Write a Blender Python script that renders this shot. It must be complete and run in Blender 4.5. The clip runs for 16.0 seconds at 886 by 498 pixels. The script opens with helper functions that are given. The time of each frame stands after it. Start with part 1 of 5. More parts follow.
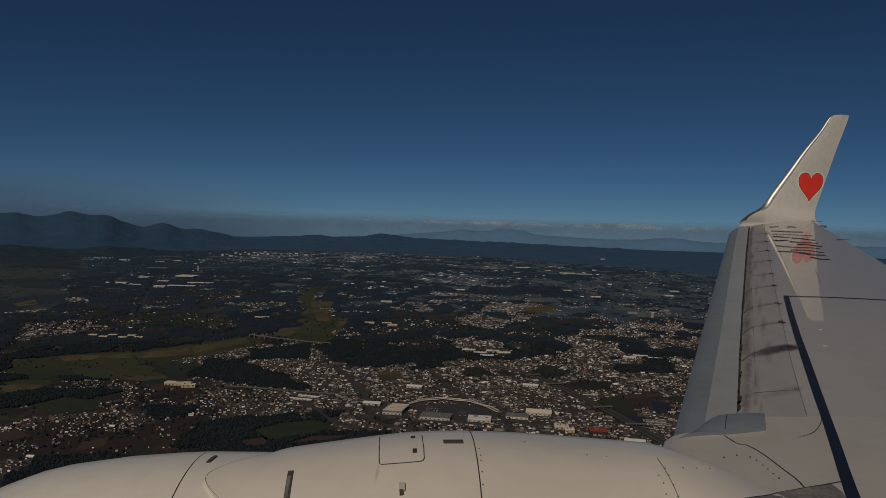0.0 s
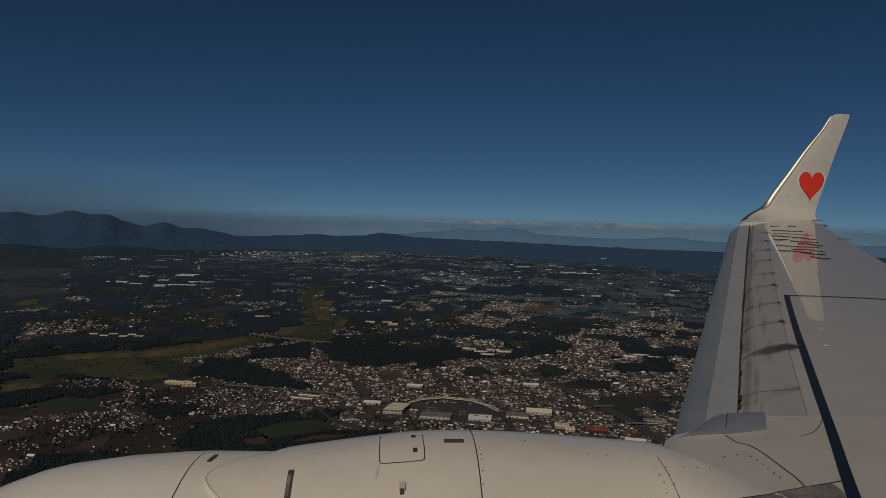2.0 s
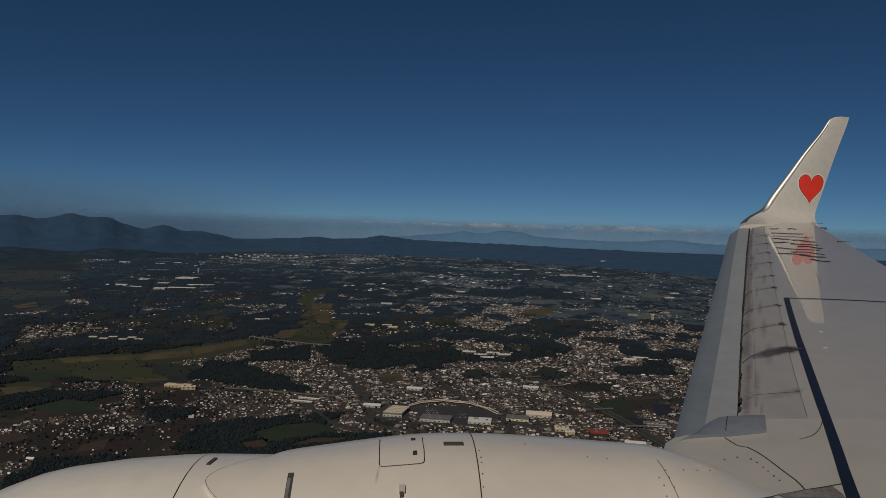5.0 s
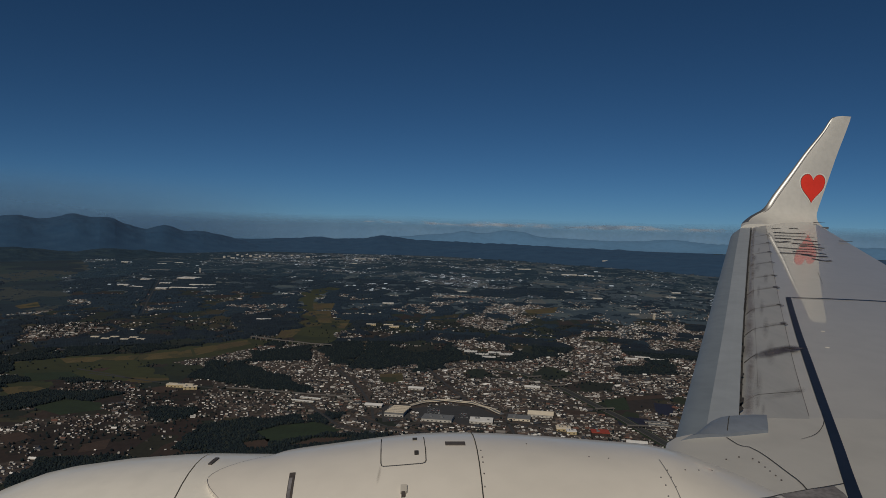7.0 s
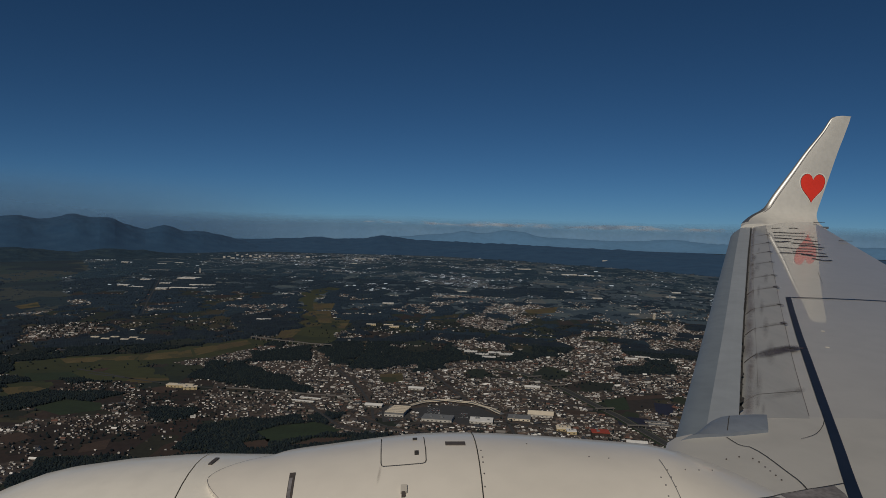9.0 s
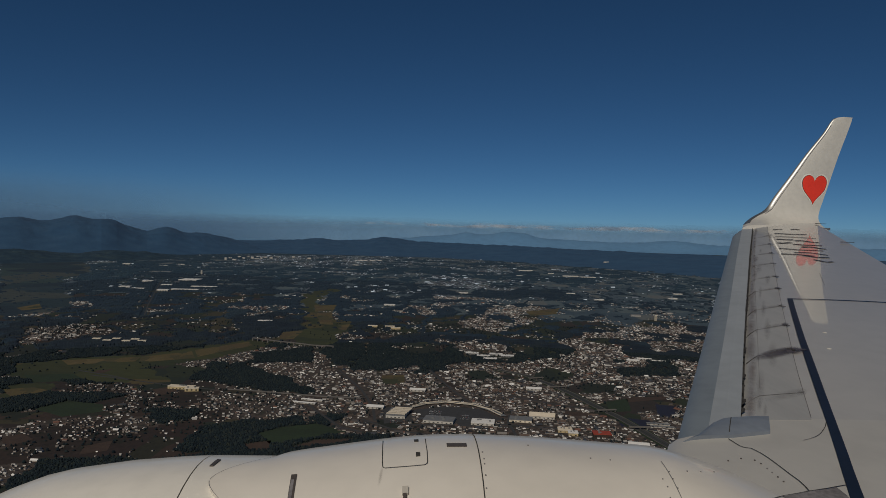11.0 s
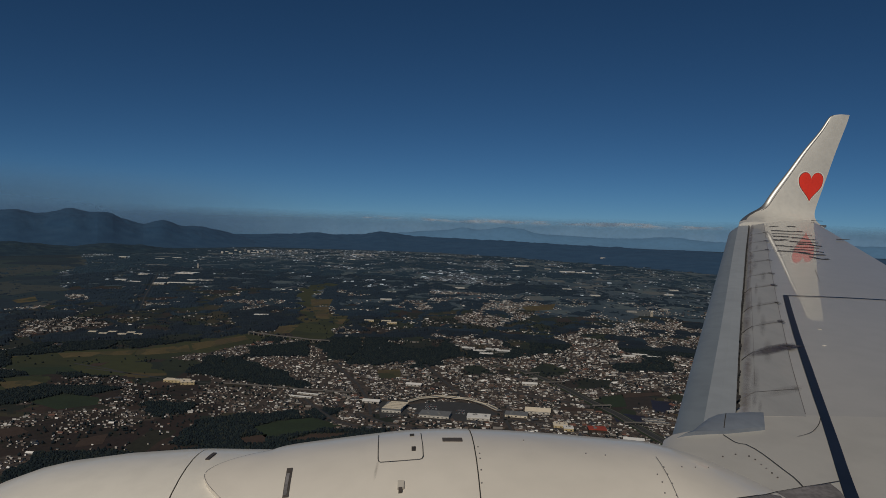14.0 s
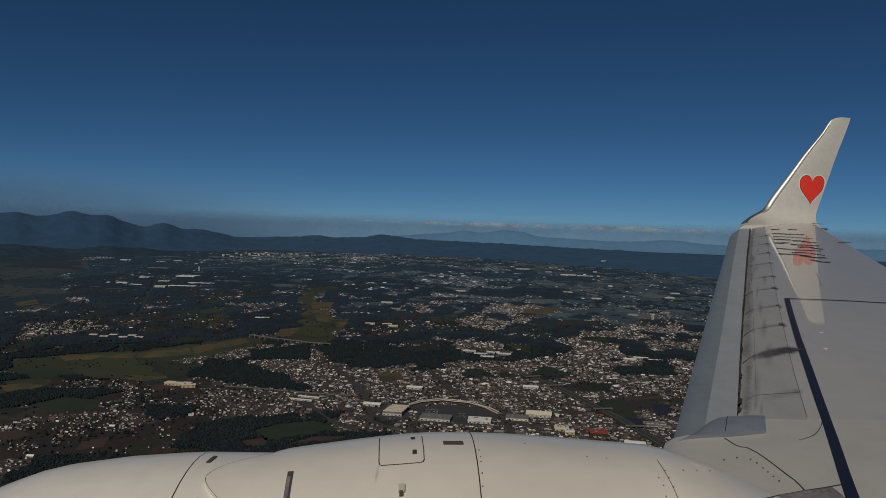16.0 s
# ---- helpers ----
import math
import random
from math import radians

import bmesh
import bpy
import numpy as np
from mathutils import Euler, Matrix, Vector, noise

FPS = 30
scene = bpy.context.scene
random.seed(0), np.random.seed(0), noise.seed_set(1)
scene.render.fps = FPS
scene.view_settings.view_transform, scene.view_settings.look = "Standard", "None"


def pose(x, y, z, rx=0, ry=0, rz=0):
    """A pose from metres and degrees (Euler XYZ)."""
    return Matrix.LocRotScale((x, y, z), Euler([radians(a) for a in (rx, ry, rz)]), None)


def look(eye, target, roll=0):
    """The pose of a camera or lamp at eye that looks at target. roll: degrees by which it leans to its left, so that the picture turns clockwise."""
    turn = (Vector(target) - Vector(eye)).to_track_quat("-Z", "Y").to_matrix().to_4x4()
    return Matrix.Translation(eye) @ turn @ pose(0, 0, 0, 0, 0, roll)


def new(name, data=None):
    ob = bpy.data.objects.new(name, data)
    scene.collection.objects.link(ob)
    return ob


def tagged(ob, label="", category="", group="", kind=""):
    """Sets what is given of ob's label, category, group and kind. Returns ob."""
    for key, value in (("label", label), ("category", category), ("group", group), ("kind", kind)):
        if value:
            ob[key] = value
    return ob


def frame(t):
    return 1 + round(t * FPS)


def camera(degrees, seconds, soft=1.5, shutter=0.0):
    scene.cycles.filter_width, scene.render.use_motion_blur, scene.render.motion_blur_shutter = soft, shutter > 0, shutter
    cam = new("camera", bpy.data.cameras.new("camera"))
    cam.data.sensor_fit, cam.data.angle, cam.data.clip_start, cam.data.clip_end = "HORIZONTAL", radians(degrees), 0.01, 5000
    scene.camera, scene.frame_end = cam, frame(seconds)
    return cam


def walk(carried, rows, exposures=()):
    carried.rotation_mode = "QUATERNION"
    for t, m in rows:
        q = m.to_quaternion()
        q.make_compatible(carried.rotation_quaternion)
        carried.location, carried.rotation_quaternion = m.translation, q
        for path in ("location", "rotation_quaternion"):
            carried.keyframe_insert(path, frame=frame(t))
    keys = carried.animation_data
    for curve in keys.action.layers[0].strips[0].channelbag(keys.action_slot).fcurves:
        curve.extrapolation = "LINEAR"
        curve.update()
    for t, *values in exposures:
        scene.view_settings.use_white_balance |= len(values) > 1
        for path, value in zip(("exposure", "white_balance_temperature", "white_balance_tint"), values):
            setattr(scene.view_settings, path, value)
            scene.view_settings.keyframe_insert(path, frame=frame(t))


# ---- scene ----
# The land is laid out at one fifth of its size, so that the far range stays within the lens's reach; the airliner is in true metres.
EYE, PITCH, ROLL = 110.0, -1.58, 1.43
cam = camera(62.3, 16.0, soft=0.85)
# seconds, then small turns of the held camera: left, up, lean
SWAY = [
    (0, -0.247, -0.269, 0.109),
    (0.5, -0.154, -0.328, 0.067),
    (1, -0.174, -0.318, 0.068),
    (1.5, -0.081, -0.314, 0.058),
    (2, -0.209, -0.325, 0.116),
    (2.5, -0.185, -0.252, 0.092),
    (3, -0.233, -0.226, 0.055),
    (5.5, -0.242, -0.102, 0.121),
    (6, -0.309, -0.208, 0.147),
    (6.5, -0.185, -0.1, 0.111),
    (7, -0.118, -0.128, 0.063),
    (7.5, -0.177, -0.196, 0.037),
    (8, -0.124, -0.164, 0.006),
    (8.5, -0.128, -0.088, 0.026),
    (9, -0.119, -0.129, 0.031),
    (11.5, 0, 0, 0),
    (12, -0.165, -0.101, 0.152),
    (12.5, -0.394, -0.184, 0.506),
    (13, -0.364, -0.268, 0.579),
    (13.5, -0.287, -0.265, 0.537),
    (14, -0.262, -0.411, 0.335),
    (14.5, -0.262, -0.469, 0.345),
    (15, -0.18, -0.478, 0.316),
    (15.5, -0.232, -0.303, 0.283),
    (16, -0.189, -0.176, 0.334),
]
HELD = pose(0, 0, EYE, 90 + PITCH, 0, 0) @ pose(0, 0, 0, 0, 0, ROLL)
walk(cam, [(t, HELD @ pose(0, 0, 0, up, left, lean)) for t, left, up, lean in SWAY],
     exposures=[(0.0, -1.2, 4950, 1), (3.0, -1.15, 4950, 1), (5.5, -0.8, 4780, 0), (7.0, -0.75, 4670, -1), (9.0, -0.75, 4670, -1), (16.0, -0.75, 4670, -1)])

# ---- sky and sun ----
SUN_TO = Vector((-0.22, -0.72, 0.66)).normalized()
world = bpy.data.worlds.new("sky")
scene.world = world
world.use_nodes = True
wn, wl = world.node_tree.nodes, world.node_tree.links
sky = wn.new("ShaderNodeTexSky")
sky.sky_type = "NISHITA"
sky.sun_disc = False
sky.sun_elevation = math.asin(SUN_TO.z)
sky.sun_rotation = math.atan2(SUN_TO.x, SUN_TO.y)
sky.altitude, sky.air_density, sky.dust_density, sky.ozone_density = 3600, 0.62, 0.50, 1.7
cast = wn.new("ShaderNodeMix")
cast.data_type, cast.blend_type = "RGBA", "MULTIPLY"
cast.inputs[0].default_value, cast.inputs[7].default_value = 1.0, (0.97, 1.0, 0.94, 1)
wl.new(sky.outputs[0], cast.inputs[6])
wl.new(cast.outputs[2], wn["Background"].inputs[0])
wn["Background"].inputs[1].default_value = 0.0415
sun_data = bpy.data.lights.new("sun", "SUN")
sun_data.energy, sun_data.angle, sun_data.color = 4.35, radians(0.5), (1.0, 0.700, 0.440)
sun = new("sun", sun_data)
sun.matrix_world = look((0, 0, 400), Vector((0, 0, 400)) - SUN_TO)


# ---- materials ----
def ramp(nodes, links, fac, stops, constant=False):
    r = nodes.new("ShaderNodeValToRGB")
    r.color_ramp.interpolation = "CONSTANT" if constant else "LINEAR"
    while len(r.color_ramp.elements) < len(stops):
        r.color_ramp.elements.new(0.5)
    for e, (p, c) in zip(r.color_ramp.elements, stops):
        e.position, e.color = p, (*c, 1)
    links.new(fac, r.inputs[0])
    return r.outputs[0]


def material(name, colours, scale=1.0, rough=0.6, metal=0.0, coat=0.0, bump=0.0, bump_scale=0.0, source="noise", stretch=(1, 1, 1), wear=0.25, gloss=0.5):
    """colours: one, or stops; noise at two scales, Object Info's or the island's random, or plots of land choose among them."""
    m = bpy.data.materials.new(name)
    m.use_nodes = True
    n, l = m.node_tree.nodes, m.node_tree.links
    b = n["Principled BSDF"]
    b.inputs["Roughness"].default_value, b.inputs["Metallic"].default_value = rough, metal
    b.inputs["Coat Weight"].default_value, b.inputs["Coat Roughness"].default_value = coat, 0.03
    b.inputs["Specular IOR Level"].default_value = gloss
    where = n.new("ShaderNodeTexCoord").outputs["Object"]
    mp = n.new("ShaderNodeMapping")
    mp.inputs["Scale"].default_value = stretch
    l.new(where, mp.inputs[0])
    big = n.new("ShaderNodeTexNoise")
    big.inputs["Scale"].default_value, big.inputs["Detail"].default_value = scale, 5
    l.new(mp.outputs[0], big.inputs[0])
    if source == "noise":
        fac = big.outputs["Fac"]
    elif source == "object":
        fac = n.new("ShaderNodeObjectInfo").outputs["Random"]
    elif source == "island":
        fac = n.new("ShaderNodeNewGeometry").outputs["Random Per Island"]
    else:
        v = n.new("ShaderNodeTexVoronoi")
        v.distance = "CHEBYCHEV"
        v.inputs["Scale"].default_value = scale
        l.new(mp.outputs[0], v.inputs["Vector"])
        split = n.new("ShaderNodeSeparateColor")
        l.new(v.outputs["Color"], split.inputs[0])
        fac = split.outputs[0]
    if len(colours) == 1:
        c = colours[0]
        colours = [(0.3, tuple(x * (1 - wear) for x in c)), (0.7, c)]
    col = ramp(n, l, fac, colours, source != "noise")
    fine = n.new("ShaderNodeTexNoise")
    fine.inputs["Scale"].default_value, fine.inputs["Detail"].default_value = scale * 7, 4
    l.new(mp.outputs[0], fine.inputs[0])
    mix = n.new("ShaderNodeMix")
    mix.data_type, mix.blend_type = "RGBA", "MULTIPLY"
    mix.inputs[0].default_value = min(1.0, wear * 2)
    l.new(col, mix.inputs[6])
    l.new(ramp(n, l, fine.outputs["Fac"], [(0.3, (0.55, 0.55, 0.55)), (0.6, (1, 1, 1))]), mix.inputs[7])
    l.new(mix.outputs[2], b.inputs["Base Color"])
    if bump:
        k = n.new("ShaderNodeBump")
        k.inputs["Strength"].default_value, k.inputs["Distance"].default_value = bump, 0.02
        rough_noise = n.new("ShaderNodeTexNoise")
        rough_noise.inputs["Scale"].default_value = bump_scale
        l.new(mp.outputs[0], rough_noise.inputs[0])
        l.new(rough_noise.outputs["Fac"], k.inputs["Height"])
        l.new(k.outputs[0], b.inputs["Normal"])
    return m


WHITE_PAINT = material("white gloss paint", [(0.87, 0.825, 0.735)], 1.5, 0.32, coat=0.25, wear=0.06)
# Darker copy of the white paint; the winglet's lower brightness is in its colour.
DARKENED_WHITE = material("darkened white paint", [(0.66, 0.63, 0.565)], 1.5, 0.32, coat=0.25, wear=0.08)
# Darker copy of the white: the raised cowl's shading is in its colour.
COWL_SHADE_PAINT = material("white cowl paint, shaded tone", [(0.35, (0.73, 0.682, 0.60)), (0.65, (0.80, 0.747, 0.66))], 1.1, 0.30, coat=0.3, wear=0.05)
WING_GREY = material("grey wing paint", [(0.50, 0.48, 0.445)], 0.8, 0.34, coat=0.75, wear=0.06)
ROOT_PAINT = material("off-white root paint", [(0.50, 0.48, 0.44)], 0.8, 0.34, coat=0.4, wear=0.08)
SLAT_GREY = material("pale grey slat paint", [(0.338, 0.358, 0.385)], 0.9, 0.55, wear=0.10)
NOSE_METAL = material("dull leading edge metal", [(0.262, 0.292, 0.325)], 1.2, 0.5, 0.2, wear=0.12)
PANEL_GREY = material("streaked grey panel paint", [(0.30, (0.315, 0.31, 0.305)), (0.50, (0.36, 0.355, 0.345)), (0.7, (0.38, 0.37, 0.355))], 1.1, 0.42, coat=0.2, wear=0.07, stretch=(3, 1, 1))
BOX_GREY = material("blue grey fairing paint", [(0.225, 0.25, 0.30)], 2.0, 0.5, wear=0.15)
NAVY = material("navy stripe paint", [(0.015, 0.021, 0.040)], 3.0, 0.45, wear=0.2)
SEAM = material("dark seam", [(0.05, 0.045, 0.04)], 5.0, 0.8)
SLOT = material("dark bronze vent", [(0.10, 0.085, 0.075)], 9.0, 0.6)
RED = material("red enamel", [(0.80, 0.048, 0.014)], 4.0, 0.35, coat=0.3, wear=0.08)
CHROME = material("polished edge metal", [(0.46, 0.45, 0.43)], 4.0, 0.42, 0.85, wear=0.15)
CREASE = material("faint grey joint", [(0.27, 0.26, 0.255)], 6.0, 0.6, wear=0.3)
# Grey for joints, panels and the cowl's painted shade line.
DULL_GREY = material("dull grey mark", [(0.24, 0.225, 0.23)], 6.0, 0.7, wear=0.4)

FARMLAND = material("patchwork farmland", [(0.0, (0.014, 0.018, 0.012)), (0.28, (0.021, 0.028, 0.013)), (0.46, (0.025, 0.018, 0.014)),
                    (0.62, (0.015, 0.022, 0.014)), (0.80, (0.042, 0.037, 0.018)), (0.9, (0.029, 0.023, 0.019))], 0.045, 0.95, source="plots", stretch=(1, 0.55, 1), wear=0.3)
BARE_SOIL = material("bare brown fields", [(0.0, (0.030, 0.020, 0.015)), (0.3, (0.021, 0.021, 0.012)), (0.5, (0.038, 0.025, 0.018)), (0.7, (0.025, 0.016, 0.013)), (0.85, (0.032, 0.027, 0.014))],
                     0.06, 0.95, source="plots", stretch=(1, 0.5, 1), wear=0.4)
PLAIN = material("rice plain", [(0.0, (0.033, 0.038, 0.012)), (0.4, (0.041, 0.046, 0.014)), (0.66, (0.061, 0.053, 0.017)), (0.8, (0.027, 0.034, 0.012)), (0.95, (0.076, 0.059, 0.022))],
                 0.02, 0.95, source="plots", stretch=(0.6, 1, 1), wear=0.25)
# Blue put into these two far field colours stands in for haze.
HAZE_MEADOW = material("far meadows, haze tinted", [(0.0, (0.016, 0.032, 0.043)), (0.3, (0.028, 0.047, 0.050)), (0.5, (0.012, 0.025, 0.039)), (0.7, (0.044, 0.053, 0.051)), (0.85, (0.021, 0.037, 0.050))],
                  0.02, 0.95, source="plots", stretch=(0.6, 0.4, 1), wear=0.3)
DRY_HAZE_PADDY = material("dry paddies, haze tinted", [(0.0, (0.054, 0.078, 0.100)), (0.3, (0.088, 0.112, 0.123)), (0.5, (0.045, 0.067, 0.091)), (0.7, (0.113, 0.122, 0.123)), (0.85, (0.065, 0.088, 0.112))],
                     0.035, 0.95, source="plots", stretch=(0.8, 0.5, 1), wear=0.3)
TOWN_SOIL = material("town yards and lanes", [(0.36, (0.032, 0.025, 0.021)), (0.47, (0.082, 0.064, 0.053)), (0.54, (0.050, 0.038, 0.032)), (0.64, (0.028, 0.029, 0.020))], 0.16, 0.95, wear=0.4)
# Three woods colours, bluer and paler with distance to imitate haze.
HAZE_WOODS = material("conifer woods, light haze tint", [(0.34, (0.007, 0.014, 0.026)), (0.5, (0.010, 0.019, 0.032)), (0.62, (0.014, 0.023, 0.032)), (0.76, (0.022, 0.031, 0.030))], 0.05, 0.95, wear=0.3, gloss=0.4)
MID_HAZE_WOODS = material("middle woods, haze tinted", [(0.34, (0.010, 0.022, 0.040)), (0.5, (0.014, 0.028, 0.048)), (0.62, (0.019, 0.034, 0.051)), (0.76, (0.028, 0.043, 0.052))], 0.03, 0.95, wear=0.25, gloss=0.4)
FAR_HAZE_WOODS = material("far woods, deep haze tint", [(0.34, (0.014, 0.032, 0.056)), (0.5, (0.019, 0.040, 0.066)), (0.62, (0.026, 0.048, 0.069)), (0.76, (0.036, 0.058, 0.070))], 0.03, 0.95, wear=0.25, gloss=0.4)
VILLAGE_SOIL = material("village gardens", [(0.36, (0.015, 0.011, 0.009)), (0.5, (0.028, 0.019, 0.015)), (0.64, (0.013, 0.013, 0.008))], 0.12, 0.95, wear=0.4)
BROADLEAF = material("broadleaf woods", [(0.34, (0.007, 0.011, 0.012)), (0.5, (0.012, 0.018, 0.015)), (0.62, (0.017, 0.023, 0.018)), (0.76, (0.025, 0.030, 0.022))], 0.09, 0.95, wear=0.3, gloss=0.4)
ASPHALT = material("asphalt", [(0.052, 0.052, 0.054)], 0.3, 0.9, wear=0.25)
CONCRETE = material("pale concrete", [(0.17, 0.155, 0.14)], 0.4, 0.85, wear=0.25)
EARTH = material("bare earth", [(0.060, 0.039, 0.028)], 0.2, 0.95, wear=0.3)
OCHRE = material("ripe rice", [(0.0, (0.092, 0.072, 0.026)), (0.35, (0.062, 0.055, 0.022)), (0.55, (0.108, 0.084, 0.032)), (0.72, (0.040, 0.044, 0.018)), (0.84, (0.080, 0.060, 0.026))], 0.09, 0.95, source="plots", stretch=(1, 0.6, 1), wear=0.3)
GRASS = material("green field", [(0.023, 0.038, 0.015)], 0.06, 0.95, wear=0.3)
DARK_FIELD = material("solar panels and dark plots", [(0.034, 0.029, 0.036)], 0.3, 0.5, wear=0.3)
ROOFS = [(0.0, (0.066, 0.058, 0.056)), (0.22, (0.024, 0.022, 0.023)), (0.42, (0.105, 0.075, 0.058)), (0.57, (0.042, 0.046, 0.056)), (0.70, (0.21, 0.19, 0.17)), (0.82, (0.15, 0.075, 0.052)),
         (0.85, (0.42, 0.40, 0.37)), (0.935, (0.82, 0.79, 0.74))]
WALLS = [(0.0, (0.50, 0.46, 0.40)), (0.22, (0.24, 0.20, 0.17)), (0.42, (0.86, 0.83, 0.78)), (0.74, (0.12, 0.10, 0.085))]
ROOF_MANY = material("roof tiles", ROOFS, 1.0, 0.7, source="island", wear=0.15)
WALL_MANY = material("house walls", WALLS, 1.0, 0.8, source="island", wear=0.12)
ROOF_ONE = material("house roof tiles", ROOFS, 1.0, 0.7, source="object", wear=0.15)
WALL_ONE = material("house stucco", WALLS, 1.0, 0.8, source="object", wear=0.12)
# Far copies of the house colours, cooled and blued to suggest haze.
WALL_FAR_HAZE = material("far house walls, haze tinted", [(0.0, (0.430, 0.485, 0.560)), (0.22, (0.172, 0.194, 0.235)), (0.45, (0.619, 0.698, 0.806)), (0.66, (0.112, 0.126, 0.157))], 1.0, 0.8, source="island", wear=0.12)
ROOF_FAR_HAZE = material("far house roofs, haze tinted", [(0.0, (0.043, 0.052, 0.069)), (0.45, (0.065, 0.068, 0.078)), (0.60, (0.039, 0.050, 0.076)), (0.72, (0.155, 0.175, 0.213)), (0.80, (0.077, 0.078, 0.090)), (0.85, (0.396, 0.446, 0.515)), (0.94, (0.688, 0.776, 0.896))], 1.0, 0.7, source="island", wear=0.15)
PALE_ROOF = material("pale metal roof", [(0.84, 0.81, 0.76)], 0.5, 0.6, wear=0.15)
CREAM_ROOF = material("cream roof", [(0.80, 0.70, 0.53)], 0.5, 0.7, wear=0.15)
GREY_ROOF = material("grey metal roof", [(0.20, 0.20, 0.20)], 0.5, 0.6, wear=0.2)
RED_ROOF = material("rust red roof", [(0.34, 0.060, 0.030)], 0.5, 0.7, wear=0.2)
YELLOW_WALL = material("ochre wall", [(0.56, 0.45, 0.24)], 0.5, 0.8, wear=0.15)
PALE_WALL = material("pale wall", [(0.58, 0.54, 0.47)], 0.5, 0.8, wear=0.15)
GLASS = material("dark window glass", [(0.03, 0.035, 0.045)], 1.0, 0.15)
# Hill and range colours are blued and paled in place of haze.
HAZE_HILLS = material("wooded hills in haze blue", [(0.35, (0.024, 0.060, 0.129)), (0.5, (0.028, 0.068, 0.140)), (0.68, (0.034, 0.076, 0.150))], 0.02, 1.0, wear=0.06)
HAZE_RANGE = material("far range in haze blue", [(0.35, (0.112, 0.212, 0.365)), (0.65, (0.124, 0.228, 0.385))], 0.004, 1.0, wear=0.1)
HAZE = material("haze sheet", [(0.3, (0.170, 0.285, 0.455)), (0.6, (0.195, 0.315, 0.485))], 0.006, 1.0, wear=0.1)
CLOUD = material("cloud", [(0.35, (0.26, 0.33, 0.44)), (0.6, (0.50, 0.54, 0.60))], 0.010, 1.0, wear=0.1)


def thinning(m, full, gone, ragged, stretch, patchy=0.0, low=0.0, side=None):
    """Cloud and haze sheets, dense up to one height, that thin out raggedly to nothing at another; patchy opens gaps in
    them, above a soft foot at low; side fades them out between two places along x.
    """
    n, l = m.node_tree.nodes, m.node_tree.links
    where, split = n.new("ShaderNodeTexCoord").outputs["Object"], n.new("ShaderNodeSeparateXYZ")
    l.new(where, split.inputs[0])
    mp, tuft = n.new("ShaderNodeMapping"), n.new("ShaderNodeTexNoise")
    mp.inputs["Scale"].default_value = stretch
    tuft.inputs["Scale"].default_value, tuft.inputs["Detail"].default_value = 1.0, 5
    l.new(where, mp.inputs[0])
    l.new(mp.outputs[0], tuft.inputs[0])
    high = n.new("ShaderNodeMath")
    high.operation = "MULTIPLY_ADD"
    high.inputs[1].default_value = ragged
    l.new(tuft.outputs["Fac"], high.inputs[0])
    l.new(split.outputs[2], high.inputs[2])
    dense = n.new("ShaderNodeMapRange")
    dense.interpolation_type = "SMOOTHSTEP"
    for q, v in enumerate((full + ragged / 2, gone + ragged / 2, 1.0, 0.0)):
        dense.inputs[1 + q].default_value = v
    l.new(high.outputs[0], dense.inputs[0])
    out = dense.outputs[0]
    if patchy:
        gaps, mul = n.new("ShaderNodeMapRange"), n.new("ShaderNodeMath")
        gaps.interpolation_type, mul.operation = "SMOOTHSTEP", "MULTIPLY"
        for q, v in enumerate((patchy - 0.10, patchy + 0.16, 0.0, 0.75)):
            gaps.inputs[1 + q].default_value = v
        base, both = n.new("ShaderNodeMapRange"), n.new("ShaderNodeMath")
        base.interpolation_type, both.operation = "SMOOTHSTEP", "MULTIPLY"
        for q, v in enumerate((low, low + 24, 0.0, 1.0)):
            base.inputs[1 + q].default_value = v
        l.new(split.outputs[2], base.inputs[0])
        l.new(out, both.inputs[0])
        l.new(base.outputs[0], both.inputs[1])
        out = both.outputs[0]
        l.new(tuft.outputs["Fac"], gaps.inputs[0])
        l.new(out, mul.inputs[0])
        l.new(gaps.outputs[0], mul.inputs[1])
        out = mul.outputs[0]
    if side:
        far, both = n.new("ShaderNodeMapRange"), n.new("ShaderNodeMath")
        far.interpolation_type, both.operation = "SMOOTHSTEP", "MULTIPLY"
        for q, v in enumerate((*side, 0.7, 0.0)):
            far.inputs[1 + q].default_value = v
        l.new(split.outputs[0], far.inputs[0])
        l.new(out, both.inputs[0])
        l.new(far.outputs[0], both.inputs[1])
        out = both.outputs[0]
    l.new(out, n["Principled BSDF"].inputs["Alpha"])


thinning(HAZE, 70, 185, 30, (0.004, 0.004, 0.03))
MURK = material("grey haze sheet", [(0.3, (0.165, 0.280, 0.470)), (0.6, (0.180, 0.300, 0.490))], 0.006, 1.0, wear=0.1)
thinning(MURK, 100, 430, 40, (0.0015, 0.0015, 0.012), side=(-2700, -500))
thinning(CLOUD, 138, 160, 22, (0.0060, 0.0060, 0.045), 0.52, 112)


def stain_material(name, colour, strength):
    """A soft-edged smear: opaque in its middle, fading out raggedly."""
    m = material(name, [colour], 9.0, 0.6, wear=0.3)
    n, l = m.node_tree.nodes, m.node_tree.links
    mp, grad, mul = n.new("ShaderNodeMapping"), n.new("ShaderNodeTexGradient"), n.new("ShaderNodeMath")
    mp.inputs["Location"].default_value, mp.inputs["Scale"].default_value = (-1, -1, 0), (2, 2, 0)
    l.new(n.new("ShaderNodeTexCoord").outputs["UV"], mp.inputs[0])
    grad.gradient_type = "SPHERICAL"
    l.new(mp.outputs[0], grad.inputs[0])
    ragged = n.new("ShaderNodeTexNoise")
